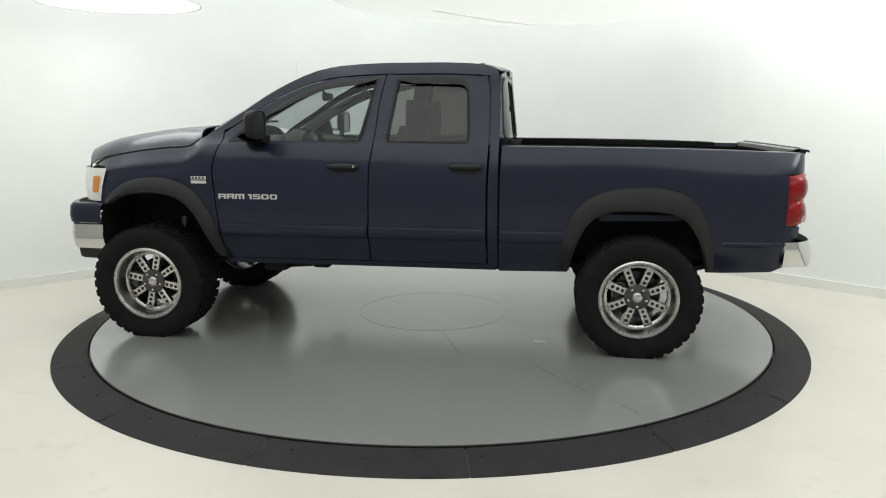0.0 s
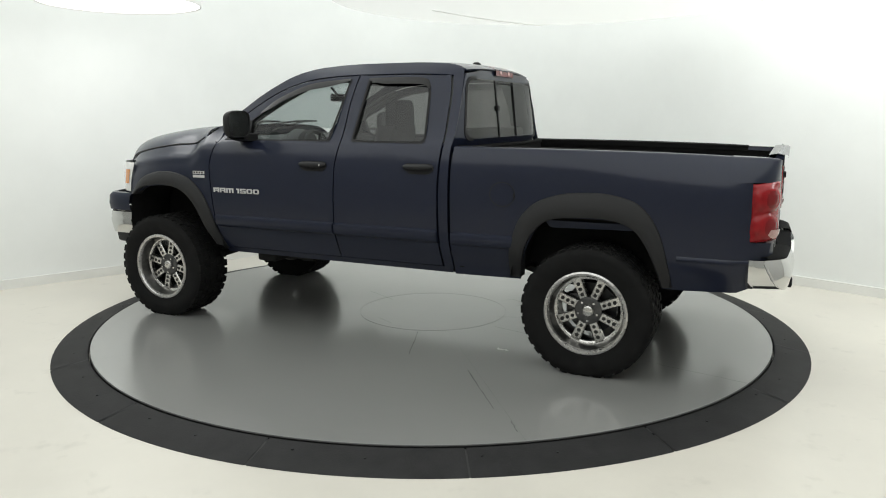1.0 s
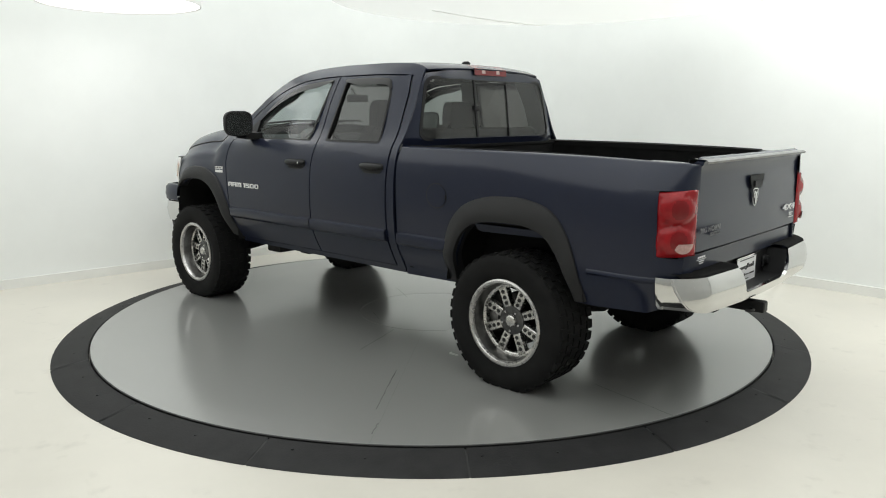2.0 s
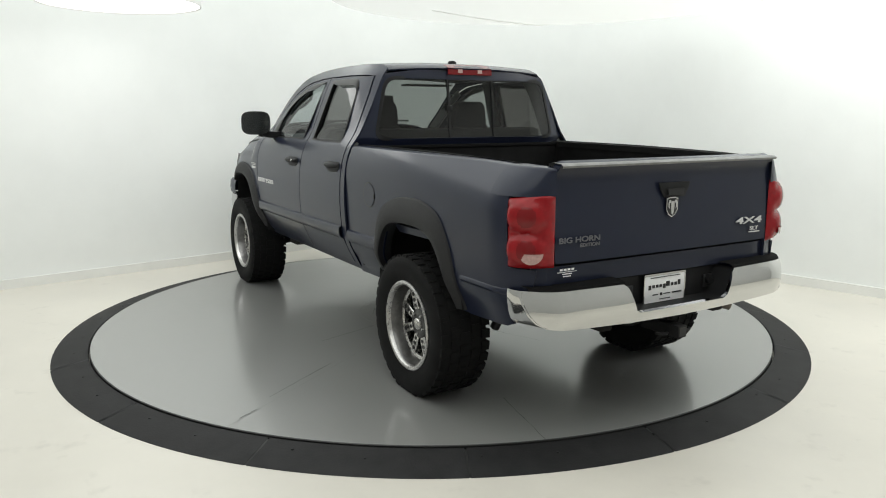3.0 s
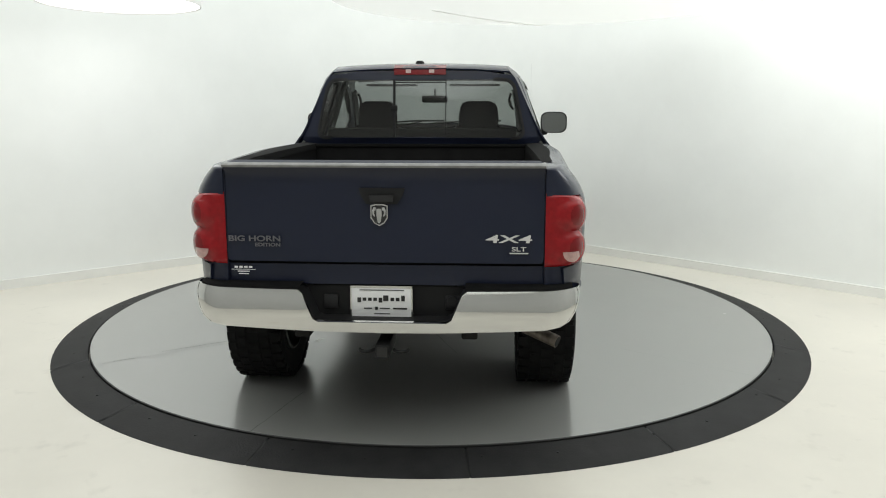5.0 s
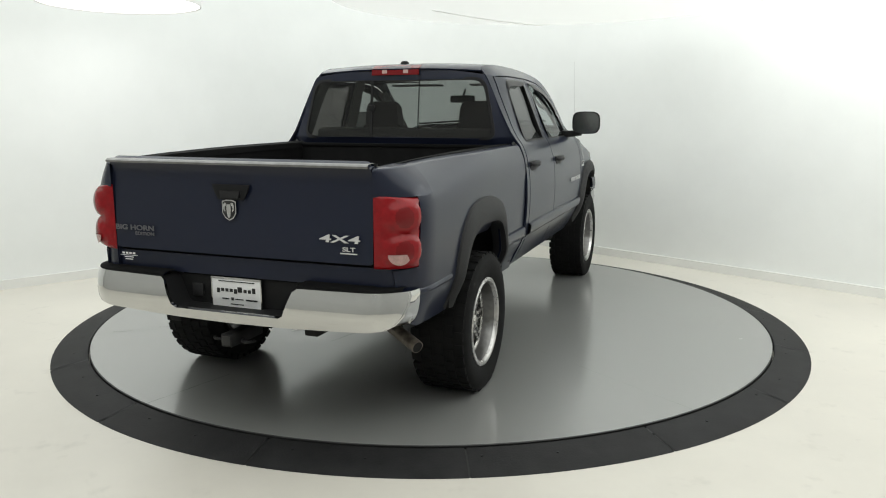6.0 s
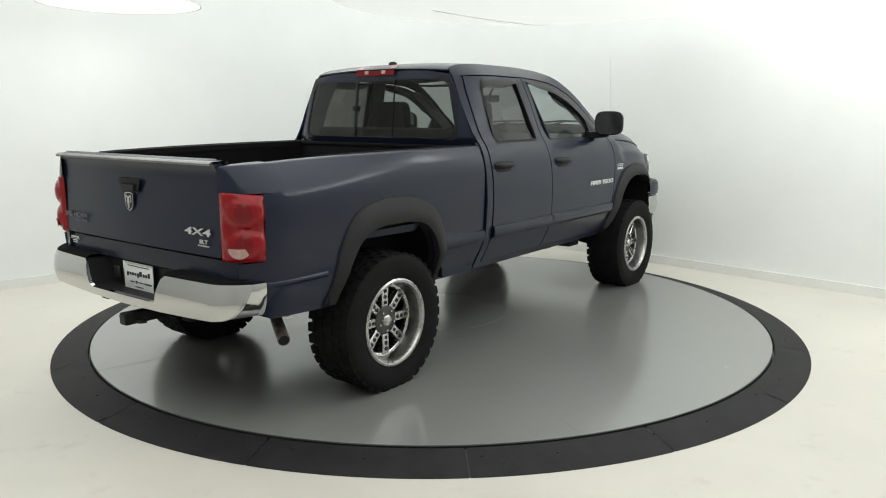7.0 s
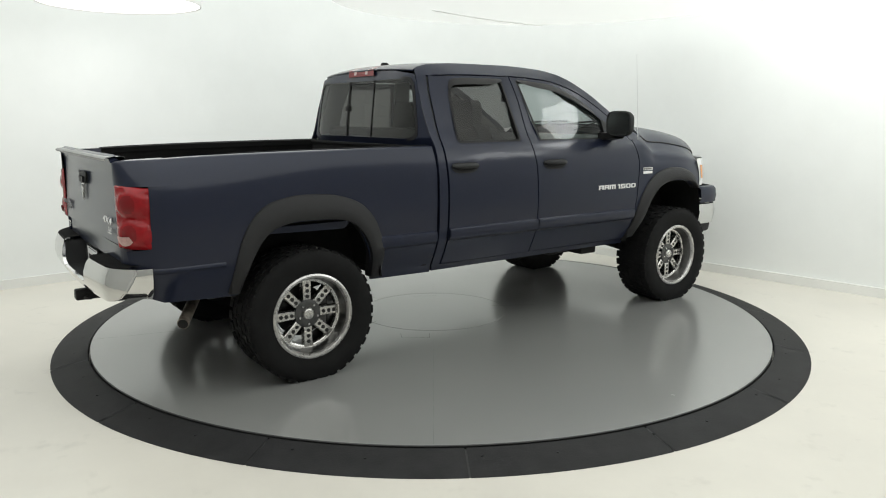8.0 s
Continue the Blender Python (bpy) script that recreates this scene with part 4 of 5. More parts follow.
tp("underbody", boxes((0.5, 3.0, -0.86, 0.86, 0.60, 0.63), (3.0, 4.05, -0.5, 0.5, 0.62, 0.66), (-1.0, 0.5, -0.6, 0.6, 0.86, 0.895)), DARK)
tp("rear_axle", tube([(0, -0.78, 0.412), (0, -0.3, 0.412), (0, 0.3, 0.412), (0, 0.78, 0.412)], 0.045, 12), DARK)
tp("differential", lathe([(0.0, -0.15), (0.07, -0.14), (0.12, -0.08), (0.135, 0.0), (0.12, 0.08), (0.07, 0.14), (0.0, 0.15)], 24, "x", (-0.02, 0.0, 0.412)), DARK)
tp("front_axle", tube([(3.569, -0.75, 0.40), (3.569, -0.2, 0.43), (3.569, 0.2, 0.43), (3.569, 0.75, 0.40)], 0.04, 12), DARK)
tp("drive_shaft", tube([(0.1, 0, 0.43), (2.0, 0, 0.56)], 0.04, 12), DARK)
tp("transfer_case", boxes((1.9, 2.5, -0.2, 0.25, 0.47, 0.66), bevel=0.03), DARK)
tp("cross_member", boxes((2.25, 2.38, -0.75, 0.75, 0.50, 0.58), bevel=0.02), DARK)
tp("skid_bar", tube([(2.95, 0.62, 0.56), (2.6, 0.60, 0.50), (2.3, 0.60, 0.52)], 0.03, 8), DARK)
tp("skid_bar", tube([(2.95, -0.62, 0.56), (2.6, -0.60, 0.50), (2.3, -0.60, 0.52)], 0.03, 8), DARK)
# exhaust
bm = tube([(0.6, -0.30, 0.60), (-0.20, -0.34, 0.66), (-0.48, -0.42, 0.60), (-0.60, -0.60, 0.535), (-0.765, -0.880, 0.452)], 0.034, 16)
exhaust = tp("exhaust_pipe", bm, RUST, None, "rusty steel exhaust pipe")
d = Vector((-0.165, -0.285, -0.085)).normalized()
q = Vector((-0.765, -0.880, 0.452))
# dark disc on the closed pipe end stands for its shaded bore
tp("pipe_shade_cap", tube([q + d * 0.0005, q + d * 0.002], 0.029, 16), DARK, exhaust)
# tow hitch
hitch = tp("tow_hitch", boxes((-0.97, -0.89, -0.55, 0.55, 0.585, 0.655), (-1.175, -0.90, -0.034, 0.034, 0.475, 0.543), bevel=0.008), BLACK, None, "black square receiver hitch")
# black plate on the closed end paints the dark hollow of the receiver
tp("receiver_shade_cap", boxes((-1.1775, -1.174, -0.024, 0.024, 0.485, 0.533)), INK_SHADE, hitch)
for y in (-0.085, 0.085):
    tp("chain_loop", tube([(-1.10 - 0.035 * math.sin(k * math.pi / 8), y - 0.035 * math.cos(k * math.pi / 8), 0.50) for k in range(9)], 0.008, 6), BLACK, hitch)
tp("trailer_socket", lathe([(0.0, -0.03), (0.026, -0.03), (0.03, 0.0), (0.03, 0.03), (0.0, 0.03)], 16, "x", (-1.03, -0.335, 0.735)), BLACK)
tp("spare_tyre", lathe([(0.15, -0.1), (0.33, -0.11), (0.36, -0.06), (0.36, 0.06), (0.33, 0.11), (0.15, 0.1)], 40, "z", (-0.55, 0, 0.70)), RUBBER)

# ---- rear bumper ----
def rb(y, z):
    a = abs(y) / 0.957
    return (-1.160 - 0.022 * math.sin(math.pi * min(1.0, max(0.0, (z - 0.60) / 0.21))) + 0.035 * a**2 + 0.115 * max(0, (a - 0.78) / 0.22) ** 2.4 + 0.25 * max(0.0, 0.66 - z) ** 1.3 + 0.25 * max(0.0, z - 0.77) ** 1.2, y, z)


half = [(0.0, 0.598), (0.34, 0.602), (0.60, 0.612), (0.78, 0.620), (0.86, 0.632), (0.905, 0.655), (0.935, 0.695), (0.952, 0.745), (0.957, 0.79), (0.95, 0.812), (0.41, 0.808), (0.385, 0.79), (0.335, 0.67), (0.31, 0.655)]
poly = half + [(-y, z) for y, z in reversed(half)][:-1]
rbumper = tp("rear_bumper", panel(poly, rb, 0.04, 0.02, inward=(1, 0, 0)), CHROME, None, "polished chrome rear bumper")
for s in (1, -1):
    pad = [[(rb(s * y, 0.80)[0] + dx, s * y, z) for y in [0.40 + 0.52 * k / 12 for k in range(13)]] for dx, z in ((0.006, 0.808), (0.012, 0.819), (0.03, 0.826), (0.16, 0.828))]
    tp("step_pad", loft(pad), RAILM, rbumper, "black textured bumper step pad")
for s in (1, -1):
    edge = [(0.942, 0.810), (0.950, 0.790), (0.945, 0.745), (0.928, 0.697), (0.900, 0.658), (0.857, 0.634)]
    first = [(rb(y, z)[0] - 0.002, y, z) for y, z in edge]
    side_rows = [first] + [[(x + 0.4 * (0.95 - y) * (x < -0.96), 0.962 + w - 0.6 * (0.95 - y) * f, z) for y, z in edge] for x, w, f in ((-0.985, -0.002, 0.9), (-0.960, 0.003, 0.8), (-0.932, 0.004, 0.8), (-0.918, -0.012, 0.8))]
    tp("bumper_end", loft([[(x, s * y, z) for x, y, z in r] for r in side_rows]), CHROME, rbumper, "polished chrome bumper end cap")
tp("centre_step", boxes((-1.035, -0.96, -0.36, 0.36, 0.806, 0.818), bevel=0.004), RAILM, rbumper)
tp("plate_recess", panel([(-0.40, 0.64), (0.40, 0.64), (0.42, 0.806), (-0.42, 0.806)], lambda y, z: (-1.025, y, z), 0.1, 0.02, inward=(1, 0, 0)), BLACK, rbumper)
for y in (0.27, -0.335):
    tp("recess_step", boxes((-1.04, -1.025, y - 0.035, y + 0.035, 0.69, 0.76), bevel=0.005), TRIM, rbumper)
PY = 0.034
NOTCH = [(0.415, 0.808), (0.385, 0.79), (0.335, 0.67), (0.31, 0.655), (0.0, 0.652)]
NOTCH += [(-y, z) for y, z in NOTCH[-2::-1]]
tp("recess_liner", loft([[(rb(y, z)[0] + 0.012, y, z), (-1.02, y, z)] for y, z in NOTCH]), BLACK, rbumper)
plate = tp("number_plate", boxes((-1.050, -1.044, -0.17 + PY, 0.135 + PY, 0.650, 0.806), bevel=0.003), WHITE, rbumper, "white dealer plate with dark writing")
tp("plate_edge", boxes((-1.052, -1.045, -0.172 + PY, 0.137 + PY, 0.798, 0.809), (-1.052, -1.045, -0.172 + PY, 0.137 + PY, 0.647, 0.654), (-1.052, -1.045, -0.172 + PY, -0.166 + PY, 0.647, 0.809), (-1.052, -1.045, 0.131 + PY, 0.137 + PY, 0.647, 0.809)), CHROME, plate)
for k, (drop, rise) in enumerate(((0.008, 0.016), (0.0, 0.016), (0.0, 0.016), (0.0, 0.016), (0.008, 0.016), (0.0, 0.028), (0.0, 0.017), (0.0, 0.017), (0.0, 0.028))):
    y, w = 0.093 - 0.0265 * k - (0.006 if k > 5 else 0.0), 0.026 if k == 5 else 0.018
    tp("bar", boxes((-1.0525, -1.0495, y - w / 2 + PY, y + w / 2 + PY, 0.733 - drop, 0.733 + rise)), INK_SHADE, plate, smooth=0)
for y0, y1, z0, z1 in ((0.09, -0.13, 0.786, 0.790), (0.07, 0.03, 0.692, 0.698), (0.015, 0.0, 0.688, 0.703), (-0.01, -0.06, 0.693, 0.698), (-0.075, -0.145, 0.691, 0.699), (0.02, -0.06, 0.666, 0.670)):
    tp("bar", boxes((-1.0525, -1.0495, y1 + PY, y0 + PY, z0, z1)), INK_SHADE, plate, smooth=0)

# ---- front: headlamps, grille, bumper ----
for s in (1, -1):
    def hl(u, z, d=0.0):
        p, c, e = Vector((3.885, 0.945)), Vector((4.16, 0.90)), Vector((4.235, 0.60))
        w = (1 - u) ** 2 * p + 2 * u * (1 - u) * c + u * u * e
        t = (2 * (1 - u) * (c - p) + 2 * u * (e - c)).normalized()
        n = Vector((-t.y, t.x))
        n = n if n.dot(Vector((1, 1))) > 0 else -n
        w = w + n * d
        return (w.x + 0.26 * (1.25 - z) * (1 - u) ** 2, s * w.y, z)
    rows = [[hl(i / 12, 1.005 + 0.245 * j / 8, 0.01 * math.sin(math.pi * j / 8)) for i in range(13)] for j in range(9)]
    lampo = tp("headlamp", loft(rows), CLEAR, None, "clear headlamp lens with amber marker")
    rows = [[hl(0.06 + 0.15 * i / 4, 1.07 + 0.12 * j / 4, 0.013) for i in range(5)] for j in range(5)]
    tp("marker_lens", loft(rows), AMBER, lampo, "amber side marker")


def fb(a, z, d=0.0):
    """a: -1 .. 1 round the front from the right wheel to the left."""
    P = [(3.93, 0.965), (4.12, 0.965), (4.22, 0.90), (4.33, 0.60), (4.40, 0.0)]
    t = abs(a)
    i = (1 - t) * 4
    k = min(3, int(i))
    f = i - k
    pts = [Vector(p) for p in P]
    g0, g1, g2, g3 = pts[max(k - 1, 0)], pts[k], pts[k + 1], pts[min(k + 2, 4)] if k < 3 else Vector((4.33, -0.6))
    v = 0.5 * (2 * g1 + (g2 - g0) * f + (2 * g0 - 5 * g1 + 4 * g2 - g3) * f * f + (3 * g1 - g0 - 3 * g2 + g3) * f**3)
    n = Vector((0.5, 0.8 * t)).normalized() * d
    return (v.x + n.x, (1 if a >= 0 else -1) * (v.y + n.y), z)


AA = [-1 + 2 * k / 40 for k in range(41)]
fbump = tp("front_bumper", loft([[fb(a, z, d) for a in AA] for z, d in ((0.842, 0.0), (0.846, 0.012), (0.90, 0.02), (0.965, 0.012), (0.99, -0.01), (0.995, -0.05))]), PAINT, None, "painted upper bumper cover")
tp("chrome_bumper", loft([[fb(a, z, d) for a in AA] for z, d in ((0.642, -0.02), (0.648, -0.006), (0.70, 0.006), (0.765, 0.014), (0.775, 0.008), (0.83, 0.006), (0.838, -0.006))], thick=0.005), CHROME, fbump, "polished chrome front bumper")
tp("air_dam", loft([[fb(a, z, d) for a in AA] for z, d in ((0.565, -0.05), (0.575, -0.035), (0.64, -0.025))]), TRIM, fbump)
grille = tp("grille_surround", loft([[(4.20 + 0.06 * (1 - (y / 0.6) ** 2) + dx, y, z) for y in [0.6 * (k / 12 * 2 - 1) for k in range(13)]] for z, dx in ((0.99, 0.0), (1.0, 0.02), (1.06, 0.025), (1.062, 0.0))]), CHROME, None, "chrome grille")
tp("grille_top", loft([[(4.20 + 0.06 * (1 - (y / 0.6) ** 2) + dx, y, z + 0.02 * (1 - (y / 0.6) ** 2)) for y in [0.6 * (k / 12 * 2 - 1) for k in range(13)]] for z, dx in ((1.19, 0.0), (1.195, 0.02), (1.235, 0.02), (1.245, 0.0))]), CHROME, grille)
tp("grille_back", boxes((4.10, 4.13, -0.6, 0.6, 0.99, 1.24)), BLACK, grille)
for y in (-0.035,):
    tp("grille_bar", boxes((4.24, 4.28, -0.035, 0.035, 1.0, 1.24), bevel=0.006), CHROME, grille)
tp("radiator_support", boxes((3.95, 4.08, -0.75, 0.75, 0.95, 1.22)), DARK)

# ---- mirrors, handles, aerial, wipers, lamps on the roof ----
for s in (1, -1):
    def oval(k, hw, hh):
        a = k * math.tau / 32
        c, d = math.cos(a), math.sin(a)
        return s * (1.12 + hw * math.copysign(abs(c) ** 0.55, c)), 1.573 + hh * math.copysign(abs(d) ** 0.55, d)
    rows = [[(x, *oval(k, 0.125 * f, 0.100 * f)) for k in range(33)] for x, f in ((2.618, 0.88), (2.606, 0.93), (2.608, 0.985), (2.618, 1.0), (2.645, 0.97), (2.668, 0.88), (2.682, 0.72), (2.689, 0.45), (2.691, 0.02))]
    mirror = tp("wing_mirror", loft(rows), BLACK, None, "black plastic wing mirror")
    tp("mirror_glass", panel([oval(k, 0.116, 0.091) for k in range(32)], lambda y, z: (2.612, y, z), 0.3, 0.002, inward=(1, 0, 0)), MIRRORM, mirror, "mirror glass")
    tp("mirror_arm", loft([[(2.62, s * y, z), (2.76, s * y, z + 0.005), (2.80, s * y, z - 0.02), (2.74, s * y, z - 0.055), (2.62, s * y, z - 0.05), (2.62, s * y, z)] for y, z in ((0.90, 1.50), (0.95, 1.495), (1.0, 1.50), (1.06, 1.51))]), BLACK, mirror)
    tp("mirror_sail", panel([(2.70, 1.448), (2.93, 1.452), (2.90, 1.50), (2.72, 1.60)], side(s, 0.004), 0.05, 0.01, inward=(0, -s, 0)), BLACK, mirror)
    for x0, x1, z in ((1.935, 2.175, 1.278), (1.075, 1.31, 1.283)):
        yy = ys((x0 + x1) / 2, z)
        cup = rounded([(x0, z - 0.012), (x0 + 0.035, z - 0.040), (x1 - 0.06, z - 0.044), (x1 - 0.012, z - 0.020), (x1, z + 0.012), (x1 - 0.02, z + 0.030), (x0 + 0.02, z + 0.030), (x0, z + 0.014)], 0.018, 3)
        h = tp("door_handle", panel(cup, side(s, 0.003), 0.04, 0.006, inward=(0, -s, 0)), BLACK, None, "black pull door handle")
        grip = []
        for x, d, w in ((x0 + 0.004, 0.006, 0.010), (x0 + 0.018, 0.022, 0.016), (x0 + 0.05, 0.034, 0.020), (x0 + 0.12, 0.038, 0.021), (x1 - 0.08, 0.037, 0.020), (x1 - 0.03, 0.028, 0.016), (x1 - 0.006, 0.008, 0.011)):
            grip.append([(x, s * (yy + d + e * 0.010), z + 0.008 + w * q) for q, e in ((-1.0, -1.0), (-0.9, 0.1), (-0.5, 0.8), (0.0, 1.0), (0.5, 0.8), (0.9, 0.1), (1.0, -1.0))])
        tp("handle_grip", loft(grip, thick=0.004), TRIM, h)
        if x0 > 1.5 and s > 0:
            tp("key_lock", lathe([(0.0, 0.046), (0.008, 0.046), (0.009, 0.01)], 14, "y", (x0 + 0.035, yy, z + 0.008)), CHROME, h)
tp("aerial_base", lathe([(0.0, 0.05), (0.008, 0.05), (0.014, 0.02), (0.022, 0.0)], 14, "z", (3.085, -0.93, 1.325)), BLACK)
tp("aerial_mast", tube([(3.085, -0.93, 1.36), (3.06, -0.925, 1.75), (3.03, -0.92, 2.14)], [0.0022, 0.0016, 0.0012], 6), AERIAL)
tp("roof_knob", lathe([(0.0, 0.03), (0.018, 0.03), (0.030, 0.022), (0.034, 0.010), (0.028, -0.006)], 18, "z", (1.17, 0.02, 2.014)), BLACK)
brake = tp("high_brake_lamp", loft([[(cab_back(y, 1.92)[0] + 0.025 + dx, y, z) for y in [0.19 * (k / 8 * 2 - 1) for k in range(9)]] for dx, z in ((0.0, 1.925), (-0.040, 1.930), (-0.036, 1.978), (0.035, 2.004))]), REDDARK, None, "red high-mounted brake lamp")
for y in (0.085, -0.085):
    tp("cargo_lens", loft([[(cab_back(y, 1.92)[0] + 0.025 + dx, yy, z) for yy in (y - 0.019, y + 0.019)] for dx, z in ((-0.0415, 1.942), (-0.0385, 1.968))]), LENS_PINK, brake)
for y0, y1 in ((0.55, -0.10), (-0.05, -0.68)):
    wiper = tp("wiper", tube([(3.22 - 0.12 * (y0 / 0.8) ** 2, y0, 1.505), (3.18, (y0 + y1) / 2 + 0.1, 1.55), (3.13, (y0 + y1) / 2 - 0.05, 1.58)], 0.008, 6), BLACK)
    tp("wiper_blade", tube([(3.15 - 0.12 * (y0 / 0.8) ** 2, y0 + 0.15, 1.555), (3.16, (y0 + y1) / 2, 1.585), (3.13, y1 + 0.05, 1.585)], 0.009, 6), BLACK, wiper)


# ---- interior ----
def seat(x, y, w, name, top):
    root = tp(name, boxes((x, x + 0.52, y - w / 2, y + w / 2, 0.92, 1.08), bevel=0.05), CLOTH, None, "dark grey cloth seat")
    rows = []
    for z, hw, dx in ((1.02, 0.50, 0.02), (1.2, 0.50, -0.04), (1.4, 0.48, -0.10), (1.52, 0.42, -0.13), (1.56, 0.36, -0.14)):
        rows.append([(x + 0.05 + dx + ex, y + w * hw * ey, z) for ex, ey in ((0.07, -0.85), (0.07, 0.85), (0.03, 1), (-0.07, 0.9), (-0.07, -0.9), (0.03, -1), (0.07, -0.85))])
    bm = loft(rows)
    bm.faces.new([v for v in bm.verts if v.co.z > 1.559][:6])
    tp("backrest", bm, CLOTH, root)
    return root


for y in (0.42, -0.42):
    st = seat(1.75, y, 0.50, "front_seat", 1.56)
    rows = []
    for z, hw in ((1.53, 0.16), (1.62, 0.165), (1.70, 0.155), (1.735, 0.135), (1.752, 0.10)):
        rows.append([(1.64 + ex, y + hw * ey, z) for ex, ey in ((0.05, -0.85), (0.05, 0.85), (0.02, 1), (-0.05, 0.9), (-0.05, -0.9), (0.02, -1), (0.05, -0.85))])
    bm = loft(rows)
    bm.faces.new([v for v in bm.verts if v.co.z > 1.751][:6])
    tp("headrest", bm, CLOTH, st)
bench = tp("rear_bench", boxes((1.08, 1.50, -0.72, 0.72, 0.92, 1.08), bevel=0.04), CLOTH, None, "dark grey cloth rear bench")
tp("bench_back", boxes((1.02, 1.13, -0.72, 0.72, 1.05, 1.545), bevel=0.035), CLOTH, bench)
tp("centre_console", boxes((1.7, 2.3, -0.14, 0.14, 0.75, 1.20), bevel=0.03), DASH)
tp("cabin_floor", boxes((1.0, 2.99, -0.86, 0.86, 0.64, 0.70)), DASH)
tp("dashboard", loft([[(x + 0.10 * (1 - (y / 0.86) ** 2), y, z) for y in [0.86 * (k / 10 * 2 - 1) for k in range(11)]] for x, z in ((2.62, 0.9), (2.52, 1.15), (2.50, 1.30), (2.55, 1.425), (2.68, 1.465), (2.90, 1.472), (3.06, 1.465))]), DASH)
tp("instrument_hood", lathe([(0.0, 0.0), (0.16, 0.0), (0.17, 0.1), (0.12, 0.2), (0.0, 0.22)], 20, "x", (2.50, 0.42, 1.36), sweep=math.pi), DASH)
a0 = Vector((2.36, 0.42, 1.34))
wm = Matrix.Translation(a0) @ Matrix.Rotation(radians(-62), 4, "Y")
sw = tp("steering_wheel", tube([wm @ Vector((0.19 * math.cos(k * math.tau / 28), 0.19 * math.sin(k * math.tau / 28), 0)) for k in range(29)], 0.016, 8), BLACK)
for a in (0, 120, 240):
    tp("wheel_spoke", tube([wm @ Vector((0, 0, -0.02)), wm @ Vector((0.185 * math.cos(radians(a + 90)), 0.185 * math.sin(radians(a + 90)), 0))], 0.018, 6), BLACK, sw)
tp("steering_column", tube([wm @ Vector((0, 0, 0)), wm @ Vector((0, 0, -0.3))], 0.05, 10), DASH, sw)
rows = [[(x - 0.01, y * 0.965, z - 0.03 - 0.05 * smooth01((1.55 - xx) / 0.4)) for x, y, z in roof_row(xx, bow=0.06 * smooth01((xx - 1.5) / 0.8))] for xx in (1.04, 1.2, 1.5, 1.8, 2.05, 2.28)]
tp("headliner", loft(rows), mat("headliner_cloth", (0.14, 0.14, 0.135), 0.9, var=0.05, scale=9))
rv = tp("inside_mirror", boxes((2.44, 2.47, -0.12, 0.12, 1.755, 1.82), bevel=0.014), BLACK)
tp("mirror_stem", tube([(2.46, 0, 1.80), (2.53, 0, 1.875)], 0.01, 6), BLACK, rv)
for s in (1, -1):
    tp("sun_visor", boxes((2.20, 2.36, min(s * 0.15, s * 0.6), max(s * 0.15, s * 0.6), 1.90, 1.915), bevel=0.006), mat("visor_cloth", (0.12, 0.12, 0.115), 0.9))
    tp("grab_handle", tube([(2.36, s * 0.70, 1.83), (2.42, s * 0.69, 1.78), (2.52, s * 0.705, 1.73), (2.60, s * 0.73, 1.70)], 0.013, 6), DASH)


# ---- badges and writing ----
def letters(text, size, m, material, parent, name="lettering", depth=0.002, stretch=1.0, shear=0.0):
    cu = bpy.data.curves.new(name, "FONT")
    cu.body, cu.size, cu.extrude, cu.align_x, cu.align_y, cu.shear, cu.offset = text, size, depth, "CENTER", "CENTER", shear, size * 0.018
    tmp = new("tmp_text", cu)
    me = bpy.data.meshes.new_from_object(tmp.evaluated_get(bpy.context.evaluated_depsgraph_get()))
    bpy.data.objects.remove(tmp)
    bpy.data.curves.remove(cu)
    me.transform(Matrix.Translation(OFF) @ m @ Matrix.Diagonal((stretch, 1, 1, 1)))
    me.materials.clear()
    me.materials.append(material)
    ob = new(name, me)
    ob.parent = parent
    return ob


def on_back(y, z, x=-1.0705):
    return Matrix.Translation((x, y, z)) @ Matrix(((0, 0, -1, 0), (-1, 0, 0, 0), (0, 1, 0, 0), (0, 0, 0, 1)))


def on_side(s, x, z, lift=0.003):
    y = s * (ys(x, z) + lift)
    if s > 0:
        return Matrix.Translation((x, y, z)) @ Matrix(((-1, 0, 0, 0), (0, 0, 1, 0), (0, 1, 0, 0), (0, 0, 0, 1)))
    return Matrix.Translation((x, y, z)) @ Matrix(((1, 0, 0, 0), (0, 0, -1, 0), (0, 1, 0, 0), (0, 0, 0, 1)))


def flat(polys, m, depth=0.004):
    bm = bmesh.new()
    for poly in polys:
        vs = [bm.verts.new(m @ Vector((*p, 0))) for p in poly]
        f = bm.faces.new(vs)
        r = bmesh.ops.extrude_face_region(bm, geom=[f])
        up = (m.to_3x3() @ Vector((0, 0, 1))) * depth
        bmesh.ops.translate(bm, verts=[v for v in r["geom"] if isinstance(v, bmesh.types.BMVert)], vec=up)
    bmesh.ops.recalc_face_normals(bm, faces=bm.faces)
    return bm


def rect(x0, y0, x1, y1):
    return [(x0, y0), (x1, y0), (x1, y1), (x0, y1)]


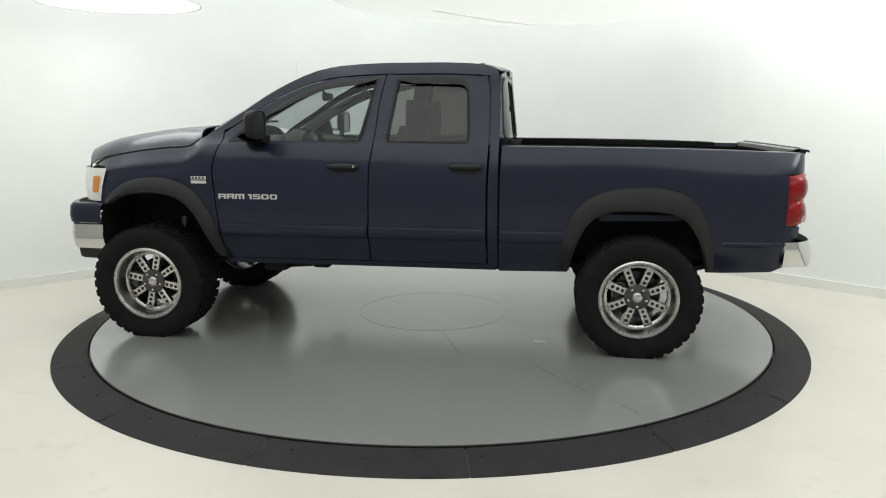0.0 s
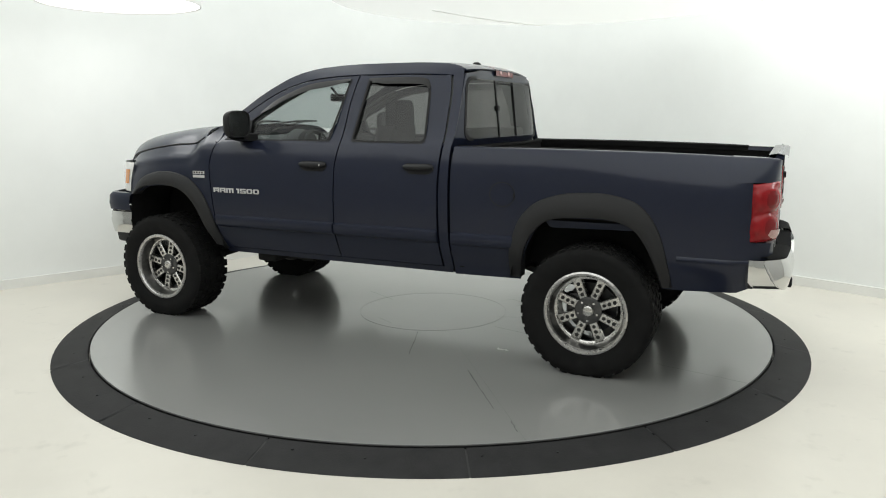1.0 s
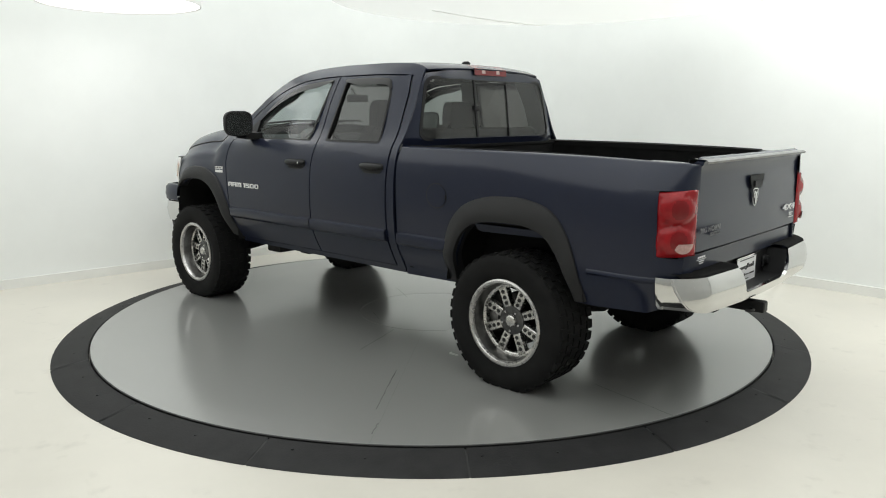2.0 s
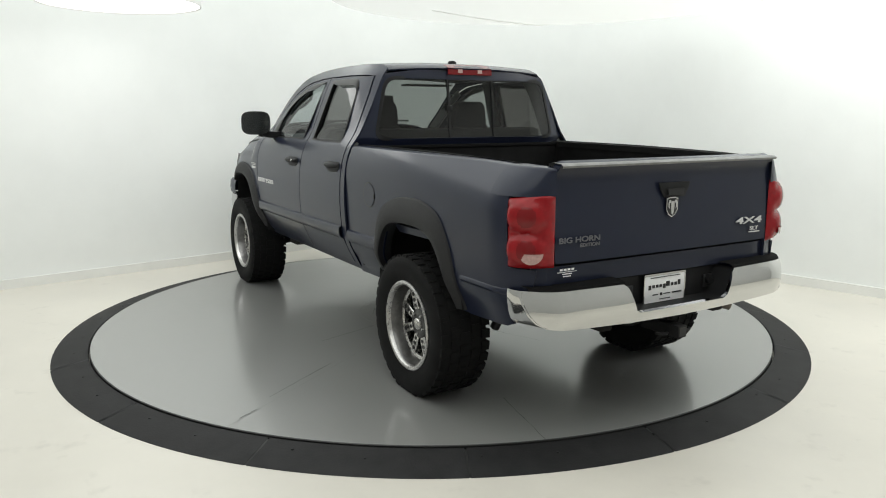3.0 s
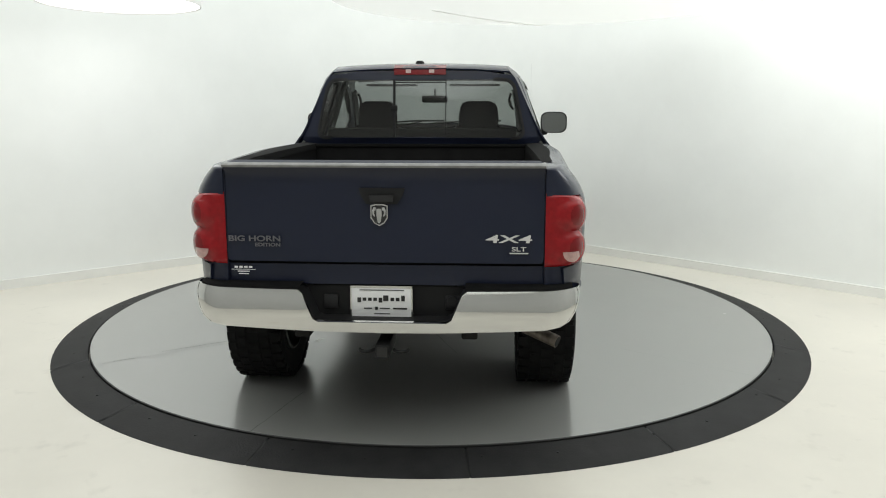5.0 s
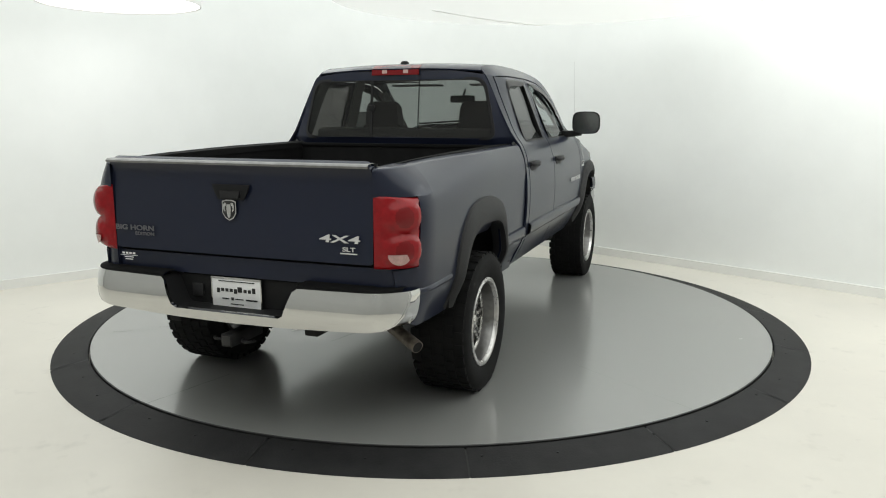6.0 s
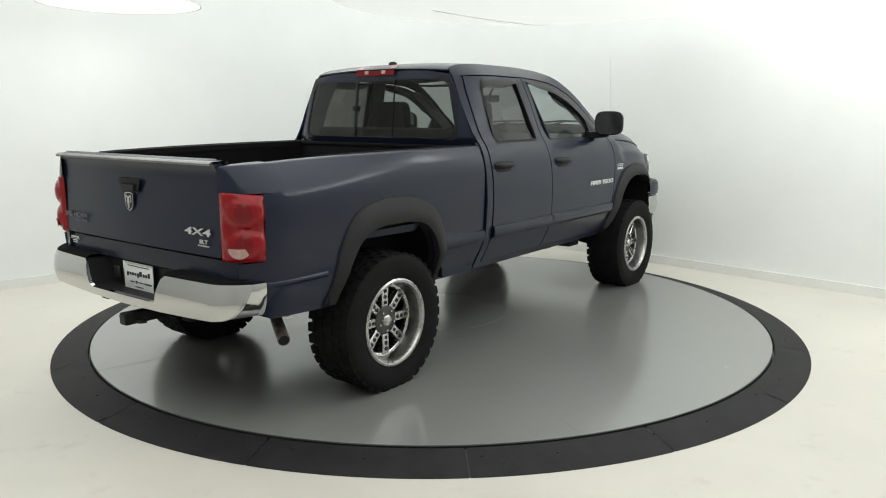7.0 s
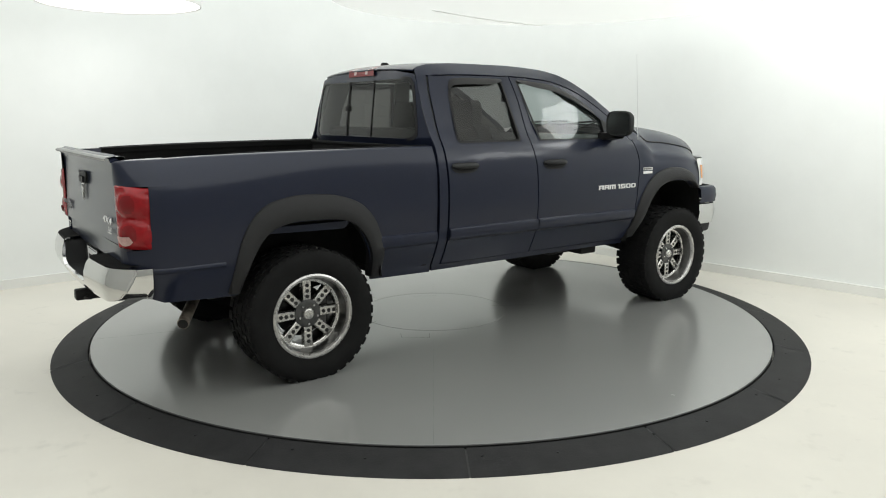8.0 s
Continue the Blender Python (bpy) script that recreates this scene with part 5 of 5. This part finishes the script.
for s in (1, -1):
    m = on_side(s, 2.755, 1.064)
    X = [-0.225, -0.162, -0.099]
    shapes = []
    for i, x in enumerate(X):
        w = 0.055 if i < 2 else 0.070
        shapes += [rect(x, 0.008, x + w, 0.018), rect(x, -0.018, x + 0.014, 0.008), rect(x + w - 0.014, -0.018, x + w, 0.008)]
        if i < 2:
            shapes += [rect(x + 0.014, -0.006, x + w - 0.014, 0.002)]
        else:
            shapes += [rect(x + w / 2 - 0.007, -0.018, x + w / 2 + 0.007, 0.008)]
    shapes += [rect(0.0, 0.008, 0.012, 0.018), rect(0.012, -0.018, 0.026, 0.018)]
    x, w = 0.036, 0.054
    shapes += [rect(x, 0.010, x + w, 0.018), rect(x, 0.004, x + 0.014, 0.010), rect(x, -0.003, x + w, 0.004), rect(x + w - 0.014, -0.010, x + w, -0.003), rect(x, -0.018, x + w, -0.010)]
    for x in (0.099, 0.162):
        shapes += [rect(x + 0.006, 0.010, x + w - 0.006, 0.018), rect(x + 0.006, -0.018, x + w - 0.006, -0.010), rect(x, -0.013, x + 0.014, 0.013), rect(x + w - 0.014, -0.013, x + w, 0.013)]
    tp("door_badge", flat(shapes, m), SILVERTXT, None, "bright chrome model badge on the door", smooth=0)
    m = on_side(s, 3.13, 1.178)
    eb = tp("fender_badge", flat([rect(-0.058, 0.004, 0.058, 0.027), rect(-0.058, -0.025, 0.058, -0.004)], m, 0.003), SILVERTXT, None, "small chrome engine badge", smooth=0)
    tp("badge_bar", flat([rect(-0.05 + 0.026 * k, 0.008, -0.034 + 0.026 * k, 0.023) for k in range(4)], m @ Matrix.Translation((0, 0, 0.003)), 0.001), INK_SHADE, eb, smooth=0)

letters("BIG HORN", 0.038, on_back(0.635, 1.042), DULLTXT, tgate, "edition_lettering", 0.0015, 1.45)
letters("EDITION", 0.024, on_back(0.57, 1.012), DULLTXT, tgate, "edition_lettering", 0.0015, 1.35)
letters("4X4", 0.052, on_back(-0.605, 1.05), SILVERTXT, tgate, "drive_lettering", 0.0025, 2.5, 0.07)
letters("SLT", 0.030, on_back(-0.655, 1.002), SILVERTXT, tgate, "trim_lettering", 0.002, 1.5)
tp("trim_underline", flat([rect(-0.045, -0.022, 0.045, -0.016)], on_back(-0.655, 1.002)), SILVERTXT, tgate, smooth=0)
m = on_back(0.018, 1.165, -1.069)
shield = [(-0.042, 0.045), (-0.02, 0.052), (0.02, 0.052), (0.042, 0.045), (0.042, -0.015), (0.025, -0.042), (0.0, -0.055), (-0.025, -0.042), (-0.042, -0.015)]
em = tp("tailgate_emblem", flat([shield], m, 0.005), CHROME, tgate, "chrome shield emblem", smooth=0)
tp("emblem_field", flat([[(x * 0.86, y * 0.88) for x, y in shield]], m @ Matrix.Translation((0, 0, 0.005)), 0.001), INK_SHADE, em, smooth=0)
head = [(-0.012, 0.030), (0.012, 0.030), (0.013, 0.0), (0.008, -0.034), (0.0, -0.042), (-0.008, -0.034), (-0.013, 0.0)]
horns = [[(q * x, y) for x, y in ((0.013, 0.036), (0.026, 0.038), (0.033, 0.022), (0.031, 0.0), (0.022, -0.010), (0.020, -0.002), (0.024, 0.008), (0.022, 0.020), (0.015, 0.022))] for q in (1, -1)]
tp("emblem_figure", flat([head, *horns], m @ Matrix.Translation((0, 0, 0.006)), 0.003), CHROME, em, smooth=0)
m = on_back(0.005, 1.262, -1.068)
th = tp("tailgate_handle", flat([[(-0.112, 0.032), (0.112, 0.032), (0.10, -0.005), (0.075, -0.045), (-0.075, -0.045), (-0.10, -0.005)]], m, 0.006), BLACK, tgate, "black tailgate handle bezel", smooth=0)
tp("handle_lever", flat([[(-0.06, 0.0), (0.06, 0.0), (0.054, -0.034), (-0.054, -0.034)]], m @ Matrix.Translation((0, 0, 0.006)), 0.012), TRIM, th, smooth=30)
m = on_back(0.70, 0.885, -1.058)
tp("dealer_sticker", flat([rect(-0.045 + 0.024 * k, 0.008, -0.028 + 0.024 * k, 0.018) for k in range(4)] + [rect(-0.06, 0.0, 0.06, 0.0025), rect(-0.03, -0.011, 0.03, -0.006), rect(-0.025, -0.023, 0.025, -0.018)], m, 0.001), WHITE, tgate, "white sticker", smooth=0)

# ---- marks on the turntable ----
for a in (126.0, 306.0, 235.0, 55.0):
    c, d = math.cos(radians(a)), math.sin(radians(a))
    mark(0.64 * c, 0.64 * d, 1.6 * c, 1.6 * d, 0.003, SEAMM, "panel_seam")
    mark(1.6 * c, 1.6 * d, 2.66 * c, 2.66 * d, 0.004, SEAMM, "panel_seam")
for q in ((-1.97, 0.64, -2.55, 0.78, 0.007), (-0.18, 0.64, -0.37, 1.16, 0.009), (-0.64, 0.25, -1.11, 0.38, 0.008), (-0.57, -0.02, -1.17, -0.25, 0.006), (0.83, -0.37, 0.50, -0.18, 0.008), (0.13, 0.51, 0.32, 0.40, 0.006), (-0.66, -0.53, -0.49, -0.65, 0.007), (-0.60, -0.42, -0.66, -0.53, 0.006), (-0.42, -0.55, -0.49, -0.65, 0.006), (-1.26, 1.83, -0.87, 1.29, 0.008), (-1.41, 1.95, -1.49, 2.07, 0.008)):
    mark(*q)
mark(-0.88, 0.77, -0.97, 0.78, 0.035, CHIPM, "paint_chip")
mark(0.02, -2.45, 0.03, -2.47, 0.012, CHIPM, "paint_chip")


def motions():
    turns = [(0.0, 170.93), (0.5, 162.71), (1.0, 154.26), (1.5, 145.71), (3.0, 119.49), (3.5, 111.0), (4.0, 102.53), (4.5, 94.23), (6.0, 68.54), (6.5, 60.08), (7.0, 51.73), (7.5, 43.28), (8.0, 35.0)]
    walk(truck, [(t, pose(0, 0, 0, 0, 0, a)) for t, a in turns])
    walk(turntable, [(t, pose(0, 0, DISC_Z, 0, 0, a)) for t, a in turns])


motions()
